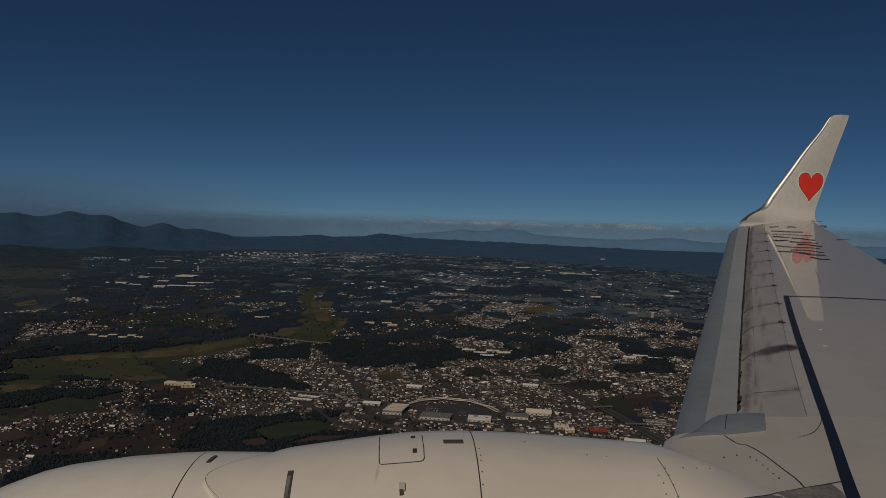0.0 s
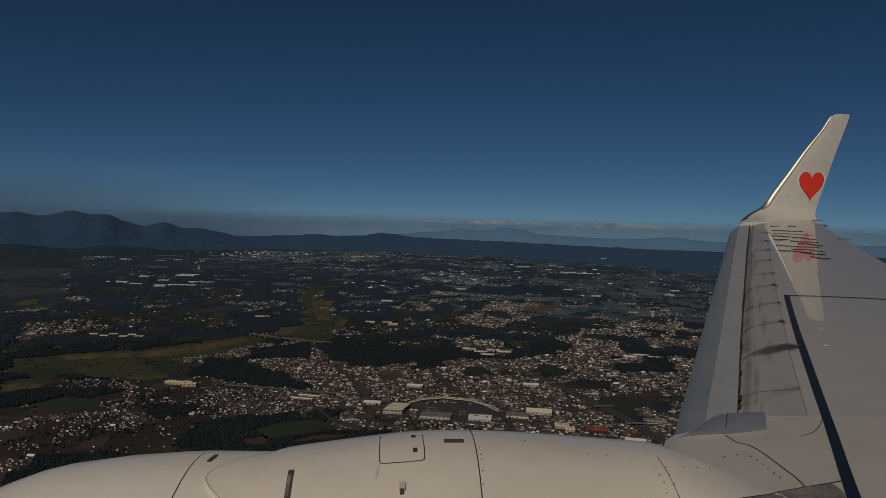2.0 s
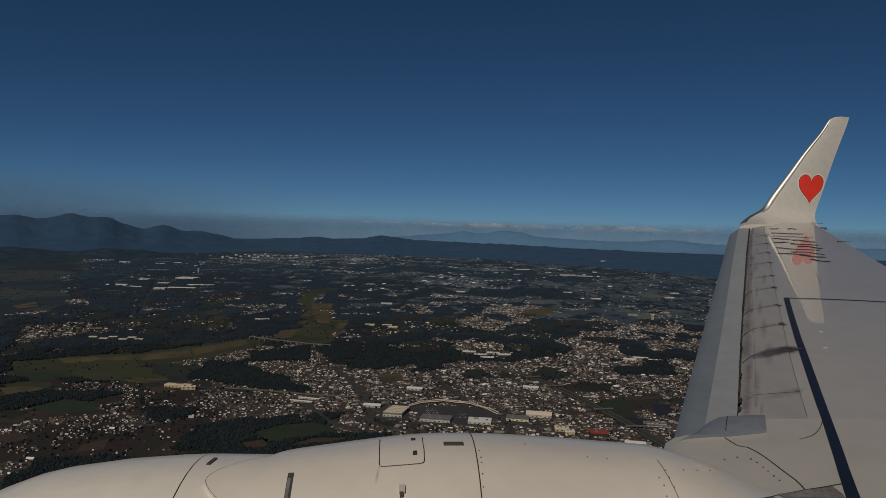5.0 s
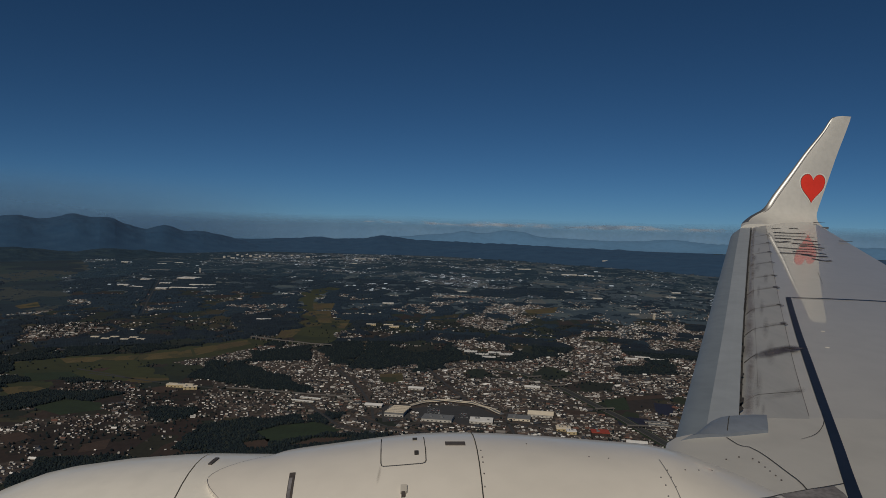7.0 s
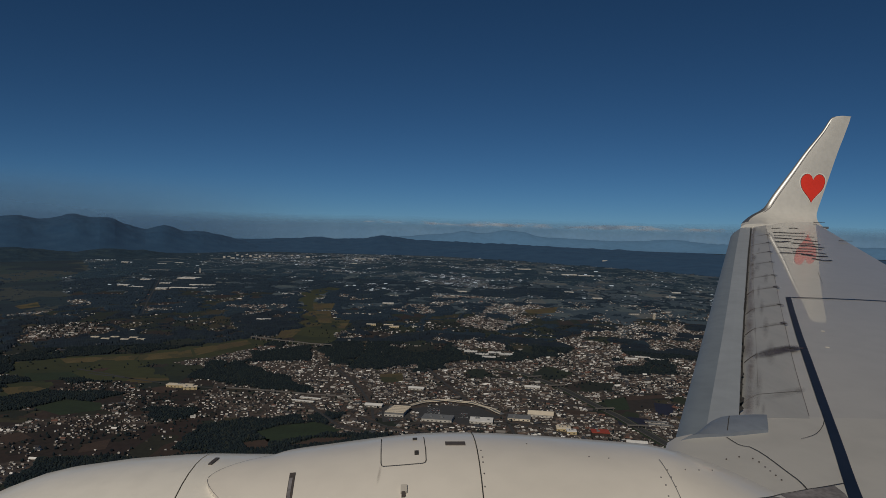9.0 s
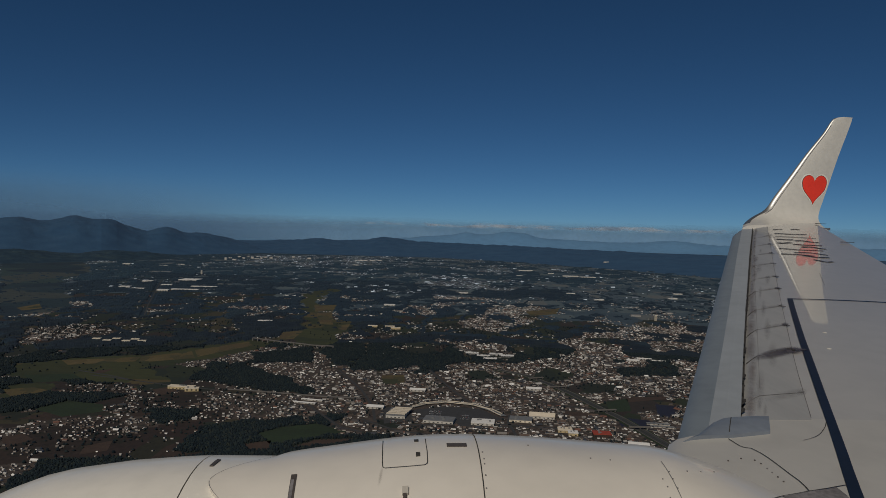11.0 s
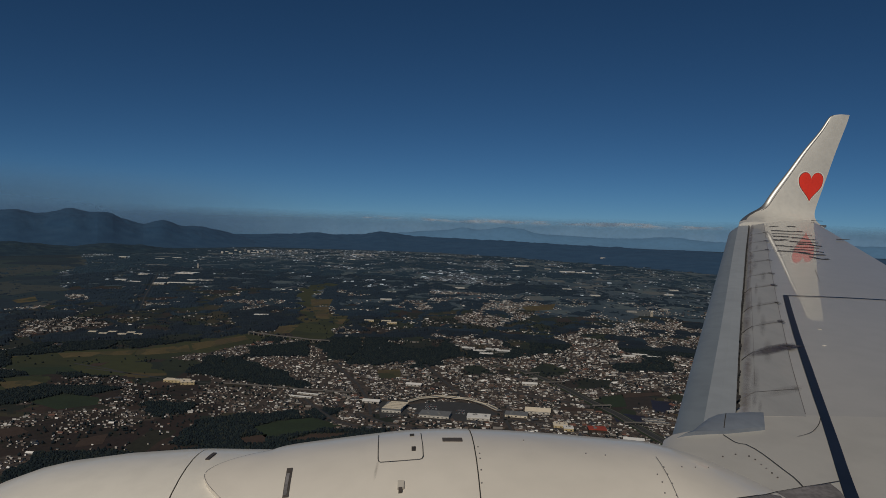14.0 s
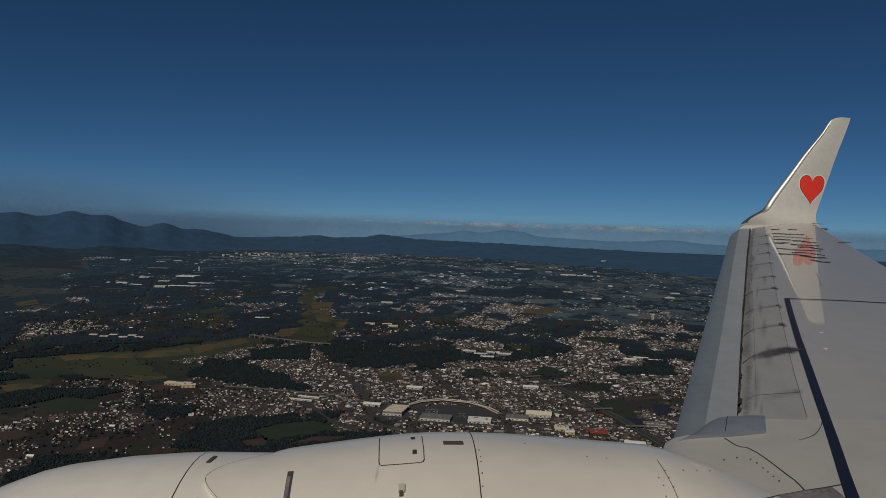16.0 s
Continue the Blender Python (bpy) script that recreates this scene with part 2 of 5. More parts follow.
    ragged.inputs["Scale"].default_value, ragged.inputs["Detail"].default_value = 14, 6
    l.new(n.new("ShaderNodeTexCoord").outputs["Object"], ragged.inputs[0])
    mul.operation = "MULTIPLY"
    l.new(grad.outputs["Fac"], mul.inputs[0])
    l.new(ragged.outputs["Fac"], mul.inputs[1])
    gain = n.new("ShaderNodeMath")
    gain.operation, gain.use_clamp = "MULTIPLY", True
    gain.inputs[1].default_value = strength
    l.new(mul.outputs[0], gain.inputs[0])
    l.new(gain.outputs[0], n["Principled BSDF"].inputs["Alpha"])
    return m


SOOT = stain_material("soft soot", (0.10, 0.09, 0.11), 2.3)
FAINT = stain_material("faint oil streak", (0.22, 0.205, 0.20), 0.5)
DUST = stain_material("faint dust on white paint", (0.30, 0.26, 0.22), 0.5)
BROWN = stain_material("brown grime streak", (0.18, 0.13, 0.105), 0.75)


# ---- helpers ----
def mesh_object(name, verts, faces, mats, parent=None, label="", index=None, smooth=False):
    me = bpy.data.meshes.new(name)
    me.from_pydata([tuple(v) for v in verts], [], [tuple(f) for f in faces])
    for m in mats if isinstance(mats, (list, tuple)) else [mats]:
        me.materials.append(m)
    if index is not None:
        me.polygons.foreach_set("material_index", np.asarray(index, dtype=np.int32))
    if smooth:
        me.polygons.foreach_set("use_smooth", np.ones(len(me.polygons), dtype=bool))
    me.update()
    ob = new(name, me)
    if parent:
        ob.parent = parent
    if label:
        ob["label"] = label
    return ob


def part(name, bm, mat, parent=None, label="", smooth=False):
    bmesh.ops.recalc_face_normals(bm, faces=bm.faces)
    me = bpy.data.meshes.new(name)
    bm.to_mesh(me)
    bm.free()
    me.materials.append(mat)
    if smooth:
        me.polygons.foreach_set("use_smooth", np.ones(len(me.polygons), dtype=bool))
        me.set_sharp_from_angle(angle=radians(40))
    ob = new(name, me)
    if parent:
        ob.parent = parent
    if label:
        ob["label"] = label
    return ob


def loft(rings, closed=True, caps=True):
    """A bmesh through rings of equally many points."""
    bm = bmesh.new()
    vs = [[bm.verts.new(p) for p in r] for r in rings]
    n = len(rings[0])
    for a, b in zip(vs, vs[1:]):
        for i in range(n if closed else n - 1):
            j = (i + 1) % n
            bm.faces.new((a[i], a[j], b[j], b[i]))
    if caps and closed:
        bm.faces.new(vs[0])
        bm.faces.new(vs[-1])
    return bm


def box(bm, x0, x1, y0, y1, z0, z1, m=None):
    vs = [bm.verts.new((m or Matrix()) @ Vector((x, y, z))) for x in (x0, x1) for y in (y0, y1) for z in (z0, z1)]
    for f in ((0, 1, 3, 2), (4, 6, 7, 5), (0, 4, 5, 1), (2, 3, 7, 6), (0, 2, 6, 4), (1, 5, 7, 3)):
        bm.faces.new([vs[i] for i in f])
    return bm


def ease(a, b, x):
    t = np.clip((x - a) / (b - a), 0, 1)
    return t * t * (3 - 2 * t)


def lattice(ix, iy, seed):
    h = (ix.astype(np.int64) * 374761393 + iy.astype(np.int64) * 668265263 + seed * 1442695) & 0x7FFFFFFF
    h = ((h ^ (h >> 13)) * 1274126177) & 0x7FFFFFFF
    return ((h ^ (h >> 16)) & 0xFFFF) / 65535.0


def value_noise(x, y, seed):
    ix, iy = np.floor(x), np.floor(y)
    fx, fy = x - ix, y - iy
    fx, fy = fx * fx * (3 - 2 * fx), fy * fy * (3 - 2 * fy)
    a, b, c, d = (lattice(ix + i, iy + j, seed) for j in (0, 1) for i in (0, 1))
    return (a * (1 - fx) + b * fx) * (1 - fy) + (c * (1 - fx) + d * fx) * fy


def fbm(x, y, seed, octaves=4):
    return sum(value_noise(x * 2 ** k, y * 2 ** k, seed + k) * 0.5 ** k for k in range(octaves)) / (2 - 0.5 ** (octaves - 1))


def inside(poly, x, y):
    """Which of the points lie in the polygon."""
    hit = np.zeros(x.shape, dtype=bool)
    for (xa, ya), (xb, yb) in zip(poly, poly[1:] + poly[:1]):
        if ya != yb:
            hit ^= ((ya > y) != (yb > y)) & (x < (xb - xa) * (y - ya) / (yb - ya) + xa)
    return hit


def near_line(line, x, y, width):
    """Which of the points lie within width of the polyline."""
    hit = np.zeros(x.shape, dtype=bool)
    for (xa, ya), (xb, yb) in zip(line, line[1:]):
        dx, dy = xb - xa, yb - ya
        t = np.clip(((x - xa) * dx + (y - ya) * dy) / (dx * dx + dy * dy), 0, 1)
        hit |= np.hypot(x - xa - t * dx, y - ya - t * dy) < width
    return hit


# ---- the plan of the land: what covers it ----
FARM, TOWN, WOOD, RICE, VILLAGE, DRY, FAR_WOOD, GRAZING, MID_WOOD, SOIL = range(10)
ZONES = [
    (TOWN, [(-99.5, 561.8), (-35.4, 579.7), (9.5, 580.9), (56.9, 607.0), (105.9, 619.0), (165.6, 627.2), (226.8, 635.7), (203.8, 503.2), (136.3, 369.5), (35.1, 361.2), (-48.2, 354.4), (-49.4, 383.7), (-68.9, 410.2), (-103.1, 407.0), (-128.3, 416.9), (-153.8, 464.0), (-129.4, 466.6), (-86.8, 471.3)]),
    (VILLAGE, [(-194.7, 475.7), (-156.4, 471.7), (-118.5, 405.5), (-139.8, 403.5), (-168.8, 413.0), (-190.5, 404.7), (-211.9, 442.5)]),
    (VILLAGE, [(-277.9, 492.3), (-233.4, 503.3), (-194.7, 475.7), (-202.0, 451.0), (-233.1, 471.3), (-262.4, 471.3)]),
    (VILLAGE, [(-222.0, 368.3), (-188.1, 393.1), (-160.0, 384.5), (-147.8, 355.3), (-170.9, 335.7), (-198.4, 329.4)]),
    (TOWN, [(122, 749), (224, 854), (344, 930), (232.0, 636.4), (105.9, 619.0), (121.1, 679.2)]),
    (FARM, [(86, 936), (185, 1099), (219, 1016), (169, 844), (103, 738), (45, 722)]),
    (FARM, [(118.8, 490.5), (154.3, 494.4), (135.1, 442.8), (115.0, 431.6), (98.0, 445.9)]),
    (FARM, [(-259.5, 430.3), (-235.5, 423.2), (-199.5, 438.0), (-181.9, 399.5), (-220.2, 395.8), (-223.2, 370.3)]),
    (WOOD, [(-126.5, 342.7), (-126.8, 374.7), (-116.1, 397.5), (-103.1, 407.0), (-92.5, 402.0), (-79.0, 412.9), (-56.5, 412.6), (-50.1, 389.0), (-25.9, 387.9), (-38.3, 364.5), (-72.5, 339.4)]),
    (WOOD, [(-180.0, 529.7), (-167.1, 569.2), (-148.8, 583.9), (-147.0, 560.2), (-116.9, 541.9), (-104.6, 522.8), (-82.5, 488.5), (-83.8, 474.9), (-134.8, 485.9), (-155.9, 505.1), (-177.2, 510.1)]),
    (WOOD, [(-121, 709), (-43, 700), (-10.5, 684.9), (5.2, 632.2), (9.5, 576.1), (-3.5, 543.5), (-18.5, 550.1), (-17.3, 577.3), (-78.8, 569.2), (-91.2, 591.8), (-104.6, 645.2)]),
    (WOOD, [(58, 754), (90, 729), (117, 719), (105.9, 619.0), (81.5, 615.6), (59.3, 634.3), (44, 714)]),
    (WOOD, [(-296.4, 563.6), (-323.9, 536.8), (-400.0, 662.6), (-379.0, 680.1), (-297.2, 640.1), (-233.1, 669.6), (-193, 735), (-176.8, 692.5), (-222.5, 639.3), (-255.2, 600.0)]),
    (WOOD, [(-266.8, 442.5), (-252.2, 453.2), (-228.1, 468.6), (-197.2, 456.1), (-221.7, 441.4), (-235.5, 423.2), (-243.5, 414.5), (-251.8, 417.6)]),
    (WOOD, [(-806, 1792), (-769, 2354), (-392, 1527), (-262, 992), (-298, 856), (-377, 839), (-532, 1089), (-709, 1406)]),
    (WOOD, [(-354, 1379), (-220, 1176), (-137, 706), (-180, 706), (-255, 865)]),
    (WOOD, [(-203, 1181), (-77, 1217), (-48, 1006), (-60, 850), (-81, 746), (-125, 892)]),
    (WOOD, [(-161.1, 622.1), (-120.3, 648.9), (-106.9, 589.7), (-135.6, 585.7), (-151.9, 578.5)]),
    (WOOD, [(-175.0, 412.4), (-158.0, 427.1), (-143.9, 424.5), (-144.1, 406.7), (-158.7, 395.8)]),
    (WOOD, [(141.4, 586.3), (201.1, 632.1), (189.6, 580.8), (143.2, 557.4)]),
    (TOWN, [(10.9, 695.0), (39, 728), (71.4, 656.3), (57.3, 612.3), (24.7, 629.3)]),
    (TOWN, [(-61, 968), (-1, 1070), (36, 956), (-1, 906), (-43, 909)]),
    (TOWN, [(-581, 1964), (-680, 2566), (-468, 2712), (-177, 2738), (-105, 2141), (-290, 2049), (-447, 1912)]),
    (TOWN, [(20, 866), (89, 968), (116, 885), (61, 788), (25, 808)]),
    (VILLAGE, [(-411, 737), (-367, 790), (-322, 705), (-343.3, 672.0), (-356.4, 630.8)]),
    (RICE, [(-318.2, 555.8), (-292.4, 581.5), (-247.5, 603.9), (-220.5, 633.6), (-183.8, 698.5), (-156.7, 675.2), (-165.6, 630.1), (-195.7, 563.0), (-223.5, 545.6), (-202.0, 522.9), (-184.5, 498.0), (-210.3, 494.9), (-244.2, 509.7), (-275.3, 494.5), (-302.3, 514.3)]),
    (RICE, [(-141.3, 664.5), (-146, 786), (-187, 1010), (-221, 1156), (-193, 1297), (-172, 1256), (-183, 1092), (-150, 887), (-103, 852), (-101, 727), (-98.5, 677.7), (-116.5, 655.6)]),
    (RICE, [(-288.7, 478.5), (-255.4, 486.0), (-238.2, 474.1), (-250.6, 450.3), (-260.3, 431.6)]),
    (FARM, [(374, 1627), (718, 1950), (323, 873), (224, 854), (192, 958)]),
    (TOWN, [(-62, 352), (30, 366), (108, 356), (88, 330), (84, 300), (66, 262), (52, 240), (-30, 236), (-70, 290)]),
    (TOWN, [(146, 372), (176, 396), (226, 400), (268, 372), (262, 318), (214, 280), (192, 284), (178, 322), (150, 340)]),
    (FARM, [(84, 338), (122, 344), (140, 300), (150, 268), (112, 262), (92, 300)]),
    (FARM, [(20, 296), (46, 294), (70, 262), (62, 246), (28, 262)]),
    (WOOD, [(174.4, 311.6), (189.0, 309.6), (191.2, 288.6), (174.1, 285.9)]),
    (WOOD, [(115.6, 322.2), (122.7, 336.6), (128.0, 322.7), (123.9, 306.9), (119.7, 292.8)]),
    (GRAZING, [(-1044, 1727), (-1123, 2261), (-769, 1612), (-666, 1273), (-474, 941), (-464, 832), (-487, 806)]),
]
EXPRESSWAY = [(45.0, 573.8), (65.1, 554.1), (78.1, 525.2), (89.3, 495.7), (98.0, 463.2), (108.2, 430.9), (115.1, 397.1), (122.4, 365.6), (128.9, 342.7), (136.7, 317.8), (144.4, 296.9), (154.5, 274.0), (168.0, 246.0)]
RAILWAY = [(-141.1, 481.8), (-125.7, 480.2), (-102.1, 474.5), (-79.1, 469.0), (-49.6, 465.9)]
AVENUES = [[(-528, 1378), (-454, 1161), (-386, 962), (-344, 846)], [(-247.8, 517.1), (-223.9, 508.3), (-181.9, 491.0), (-148.3, 481.0)], [(-44.1, 416.3), (-23.3, 394.7), (-4.8, 387.6)], [(-77.2, 558.0), (-52.5, 491.9), (-40.5, 446.0), (-36.1, 413.4)], [(-8.2, 566.9), (8.6, 498.8), (19.0, 463.9)], [(-41.1, 389.8), (-54.7, 399.7), (-72.6, 431.6), (-83.9, 456.1)], [(-263.1, 531.7), (-236.5, 518.5), (-209.6, 502.4)],
           [(46.1, 485.9), (66.5, 468.9), (98.6, 448.8)], [(43.6, 361.9), (40.0, 416.9), (42.2, 433.7)], [(-492, 815), (-470, 820), (-421, 799)], [(70.5, 405.5), (39.6, 412.0), (1.2, 408.4), (-24.0, 406.1)],
           [(147.1, 362.8), (154.8, 355.0), (159.7, 341.4), (166.2, 320.0), (170.7, 298.6), (176.0, 280.0)], [(137.5, 331.0), (146.2, 325.7), (157.5, 312.6), (165.7, 300.4), (172.3, 284.7)],
           [(60.0, 366.0), (87.4, 357.5), (111.0, 350.4), (128.9, 342.7), (145.8, 336.8), (164.2, 335.4), (180.1, 331.7), (199.6, 325.8), (218.2, 320.1)], [(24.0, 370.3), (37.8, 332.6), (47.9, 302.3), (58.9, 273.3), (65.6, 257.3)]]


def cover(x, y):
    d = np.hypot(x, y)
    n1, n2 = fbm(x / 150, y / 210, 11), fbm(x / 120, y / 170, 57)
    c = np.where(n1 > np.where(d > 1100, np.where(x > -150, 0.52, 0.44), 0.48), WOOD, FARM)
    c = np.where((n2 > np.where(d > 1100, 0.625, 0.585)) & (d < 2500), TOWN, c)
    c = np.where((d < 1000) & (c == WOOD) & (n1 < 0.52), FARM, c)
    foot = np.interp(np.degrees(np.arctan2(x, y)), [-50, -25, -11, -4, 0, 46], [2250, 2400, 2700, 2650, 4000, 4000]) - 260 + 420 * (fbm(x / 220, y / 220, 77) - 0.5)
    c = np.where(d > foot, WOOD, c)
    wx, wy = x + (fbm(x / 30, y / 30, 5) - 0.5) * 26, y + (fbm(x / 30, y / 30, 8) - 0.5) * 50
    for kind, poly in ZONES:
        c = np.where(inside(poly, wx, wy), kind, c)
    mid = np.abs(fbm(x / 45, y / 60, 71) - 0.5)
    c = np.where((c == TOWN) & (fbm(x / 28, y / 34, 91) > 0.66), FARM, c)
    fine = fbm(x / 38, y / 60, 131)
    c = np.where((c == WOOD) & (d > 560) & ((mid < 0.014) | (fine > 0.64)), FARM, c)
    c = np.where((c == WOOD) & (d > 900) & (fine < 0.30), VILLAGE, c)
    c = np.where((c == TOWN) & (d > 640) & (fine > 0.60), WOOD, c)
    c = np.where((c == FARM) & (d > 640) & (fine > 0.52) & (fine < 0.60), WOOD, c)
    # Fields past a ragged distance take the haze-tinted colour.
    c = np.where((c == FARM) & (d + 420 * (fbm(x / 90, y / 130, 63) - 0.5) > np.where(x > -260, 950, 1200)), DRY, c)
    return c


# ---- the ground: one sheet ----
bearings = np.radians(np.concatenate([np.arange(-180, -40, 5.0), np.linspace(-40, 40, 900), np.arange(45, 180, 5.0)]))
reach = np.concatenate([[30, 90, 150], 200 * 1.0085 ** np.arange(0, 328), [3300, 3700, 4200, 4900]])
bb, rr = np.meshgrid(bearings, reach)
gx, gy = rr * np.sin(bb), rr * np.cos(bb)
nb, nr = len(bearings), len(reach)
verts = np.column_stack([gx.ravel(), gy.ravel(), np.zeros(nb * nr)])
i, j = np.meshgrid(np.arange(nb), np.arange(nr - 1))
k = (i + 1) % nb
faces = np.column_stack([a.ravel() for a in (j * nb + i, j * nb + k, (j + 1) * nb + k, (j + 1) * nb + i)])
mid = verts[faces].mean(axis=1)
kinds = cover(mid[:, 0], mid[:, 1])


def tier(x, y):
    """Which haze-tinted belt of woods a place lies in: 0 near, 1 middle, 2 far, with ragged limits."""
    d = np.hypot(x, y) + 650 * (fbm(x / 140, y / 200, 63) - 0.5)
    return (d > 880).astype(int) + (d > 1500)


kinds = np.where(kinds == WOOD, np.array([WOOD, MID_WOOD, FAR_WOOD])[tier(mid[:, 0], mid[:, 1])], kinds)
bare = (kinds == FARM) & (np.hypot(mid[:, 0], mid[:, 1]) < 500) & (mid[:, 0] < -40) & (fbm(mid[:, 0] / 30, mid[:, 1] / 40, 83) > 0.40)
kinds = np.where(bare, SOIL, kinds)
# Far village and town ground swaps to the haze-tinted field colours.
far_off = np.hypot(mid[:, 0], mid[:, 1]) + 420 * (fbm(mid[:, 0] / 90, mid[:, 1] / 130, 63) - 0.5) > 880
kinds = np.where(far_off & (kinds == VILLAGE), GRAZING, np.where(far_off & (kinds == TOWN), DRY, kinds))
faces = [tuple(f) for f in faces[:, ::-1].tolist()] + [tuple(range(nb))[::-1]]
ground = mesh_object("ground", verts.tolist(), faces, [FARMLAND, TOWN_SOIL, HAZE_WOODS, PLAIN, VILLAGE_SOIL, DRY_HAZE_PADDY, FAR_HAZE_WOODS, HAZE_MEADOW, MID_HAZE_WOODS, BARE_SOIL], index=list(kinds) + [0])
tagged(ground, "wide plain of farmland, towns and rice fields", "ground", kind="structure")


def strip(name, line, width, z, mat, label, thick=0.0):
    pts, rings = [Vector((*p, 0)) for p in line], []
    for q, p in enumerate(pts):
        along = (pts[min(q + 1, len(pts) - 1)] - pts[max(q - 1, 0)]).normalized()
        side = Vector((-along.y, along.x, 0)) * width / 2
        rings.append([p - side + Vector((0, 0, z - 0.3 - thick)), p + side + Vector((0, 0, z - 0.3 - thick)), p + side + Vector((0, 0, z)), p - side + Vector((0, 0, z))])
    return tagged(part(name, loft(rings), mat, label=label), label, "road", kind="structure")


tagged(strip("verge", EXPRESSWAY, 8.4, 0.10, GRASS, "dark green grass verge beside the expressway"), category="verge")


def beside(line, off):
    """A line set off sideways from another."""
    pts = [Vector((*p, 0)) for p in line]
    out = []
    for q, p in enumerate(pts):
        run = (pts[min(q + 1, len(pts) - 1)] - pts[max(q - 1, 0)]).normalized()
        out.append((p.x - run.y * off, p.y + run.x * off))
    return out


for off in (-1.35, 1.35):
    strip("carriageway", beside(EXPRESSWAY, off), 2.1, 0.22, ASPHALT, "grey asphalt carriageway of the expressway through town")
for off in (-2.5, 2.5):
    strip("guard_rail", beside(EXPRESSWAY, off), 0.14, 0.48, CONCRETE, "pale low barrier along the expressway")
for (x, y), turn in (((103.0, 447.0), 12), ((113.2, 409.0), 4), ((143.0, 302.0), 14), ((128.5, 345.0), -18), ((83.5, 511.0), 18), ((71.5, 540.0), 24)):
    bridge = new("overpass")
    bridge.matrix_world = pose(x, y, 0, 0, 0, turn)
    tagged(bridge, "short pale concrete overpass across the expressway", "bridge", "overpasses")
    part("deck", box(bmesh.new(), -6.2, 6.2, -0.8, 0.8, 1.15, 1.4), CONCRETE, bridge)
    for side in (-0.8, 0.68):
        part("parapet", box(bmesh.new(), -6.2, 6.2, side, side + 0.12, 1.4, 1.62), CONCRETE, bridge)
    for u in (-5.4, 0.0, 5.4):
        part("pier", box(bmesh.new(), u - 0.2, u + 0.2, -0.6, 0.6, -0.2, 1.15), CONCRETE, bridge)
strip("railway", RAILWAY, 2.6, 0.5, CONCRETE, "pale raised railway line past the woods")
ARCADE = [(-16.2, 445.6), (-8.9, 455.0), (4.6, 460.9), (22.2, 455.3), (32.0, 442.1), (38.4, 429.4)]
tagged(strip("shopping_arcade", ARCADE, 3.4, 0.7, GREY_ROOF, "long curved grey roofed shopping arcade"), category="building")
for side in (-1.9, 1.7):
    tagged(strip("arcade_parapet", [(x + side * math.sin(x * 0.4) * 0.3, y + side + 0.7 * math.sin(x * 0.55 + side)) for x, y in [(a + (c - a) * f / 5, b + (d - b) * f / 5) for (a, b), (c, d) in zip(ARCADE, ARCADE[1:]) for f in range(5)]], 0.55, 0.95, CREAM_ROOF, "thin cream parapet along the curved arcade"), category="building")
for line in AVENUES:
    strip("avenue", line, 1.7, 0.12, ASPHALT, "grey asphalt avenue between houses")

FIELDS = [
    (OCHRE, "ripe ochre rice field by the river", [(-294.7, 568.7), (-242.3, 591.2), (-238.6, 571.5), (-281.5, 551.5)]), (OCHRE, "ripe ochre rice field by the river", [(-242.3, 591.2), (-212.0, 623.2), (-199.1, 592.2), (-234.6, 567.2)]),
    (OCHRE, "ripe ochre rice field by the river", [(-211.6, 629.0), (-179.3, 681.7), (-169.5, 660.1), (-198.6, 597.5)]), (OCHRE, "ripe yellow rice field beside the stream", [(-176, 1012), (-145, 1020), (-139, 938), (-161, 933)]),
    (OCHRE, "ripe yellow rice field beside the stream", [(-157, 921), (-139, 931), (-120, 814), (-135, 816)]), (OCHRE, "ripe yellow rice field beside the stream", [(-114, 810), (-102, 822), (-100, 768), (-106, 758)]),
    (OCHRE, "ripe yellow rice field beside the stream", [(-162, 748), (-143, 769), (-142, 705), (-156.2, 695.9)]), (EARTH, "pale stubble field on the plain", [(-250.7, 533.3), (-241.6, 538.8), (-241.9, 526.0), (-248.7, 523.1)]),
    (GRASS, "bright green meadow below a dark hedge", [(-233.4, 420.7), (-224.9, 441.1), (-200.9, 435.0), (-192.4, 419.6), (-209.7, 405.2)]), (EARTH, "brown bare field by the woods", [(-187.6, 476.5), (-178.9, 487.8), (-169.3, 471.9), (-178.0, 461.3)]),
    (EARTH, "brown clearing inside the dark woods", [(-97.5, 363.3), (-85.0, 370.3), (-82.0, 355.2), (-91.3, 350.8)]), (EARTH, "brown clearing inside the dark woods", [(-75.1, 357.7), (-62.7, 374.2), (-39.8, 378.2), (-49.8, 365.5)]),
    (GRASS, "dull green clearing inside the dark woods", [(-95.1, 381.7), (-84.9, 395.8), (-67.9, 404.3), (-49.7, 390.1), (-63.0, 376.2), (-83.2, 362.6)]),
    (ASPHALT, "dark asphalt car park before the arcade", [(-16.0, 440.0), (4.5, 450.6), (25.3, 447.0), (37.4, 424.1), (16.9, 405.2), (-8.6, 419.7)]),
    (ASPHALT, "dark asphalt factory yard", [(-34.8, 443.7), (-17.2, 451.2), (-14.3, 415.4), (-30.5, 407.9)]),
    (OCHRE, "tan sports ground among houses", [(-42.9, 540.6), (-26.4, 544.8), (-24.7, 513.1), (-40.4, 511.3)]), (GRASS, "dark green field beside the expressway", [(108.2, 473.3), (125.0, 484.6), (119.3, 450.9), (105.1, 446.6)]),
    (EARTH, "pale ploughed plot by the avenue", [(124.3, 487.8), (154.3, 494.4), (151.7, 485.9), (123.3, 474.9)]), (DARK_FIELD, "dark rows of solar panels", [(106.0, 435.9), (124.2, 428.6), (122.9, 412.6), (103.9, 413.2)]),
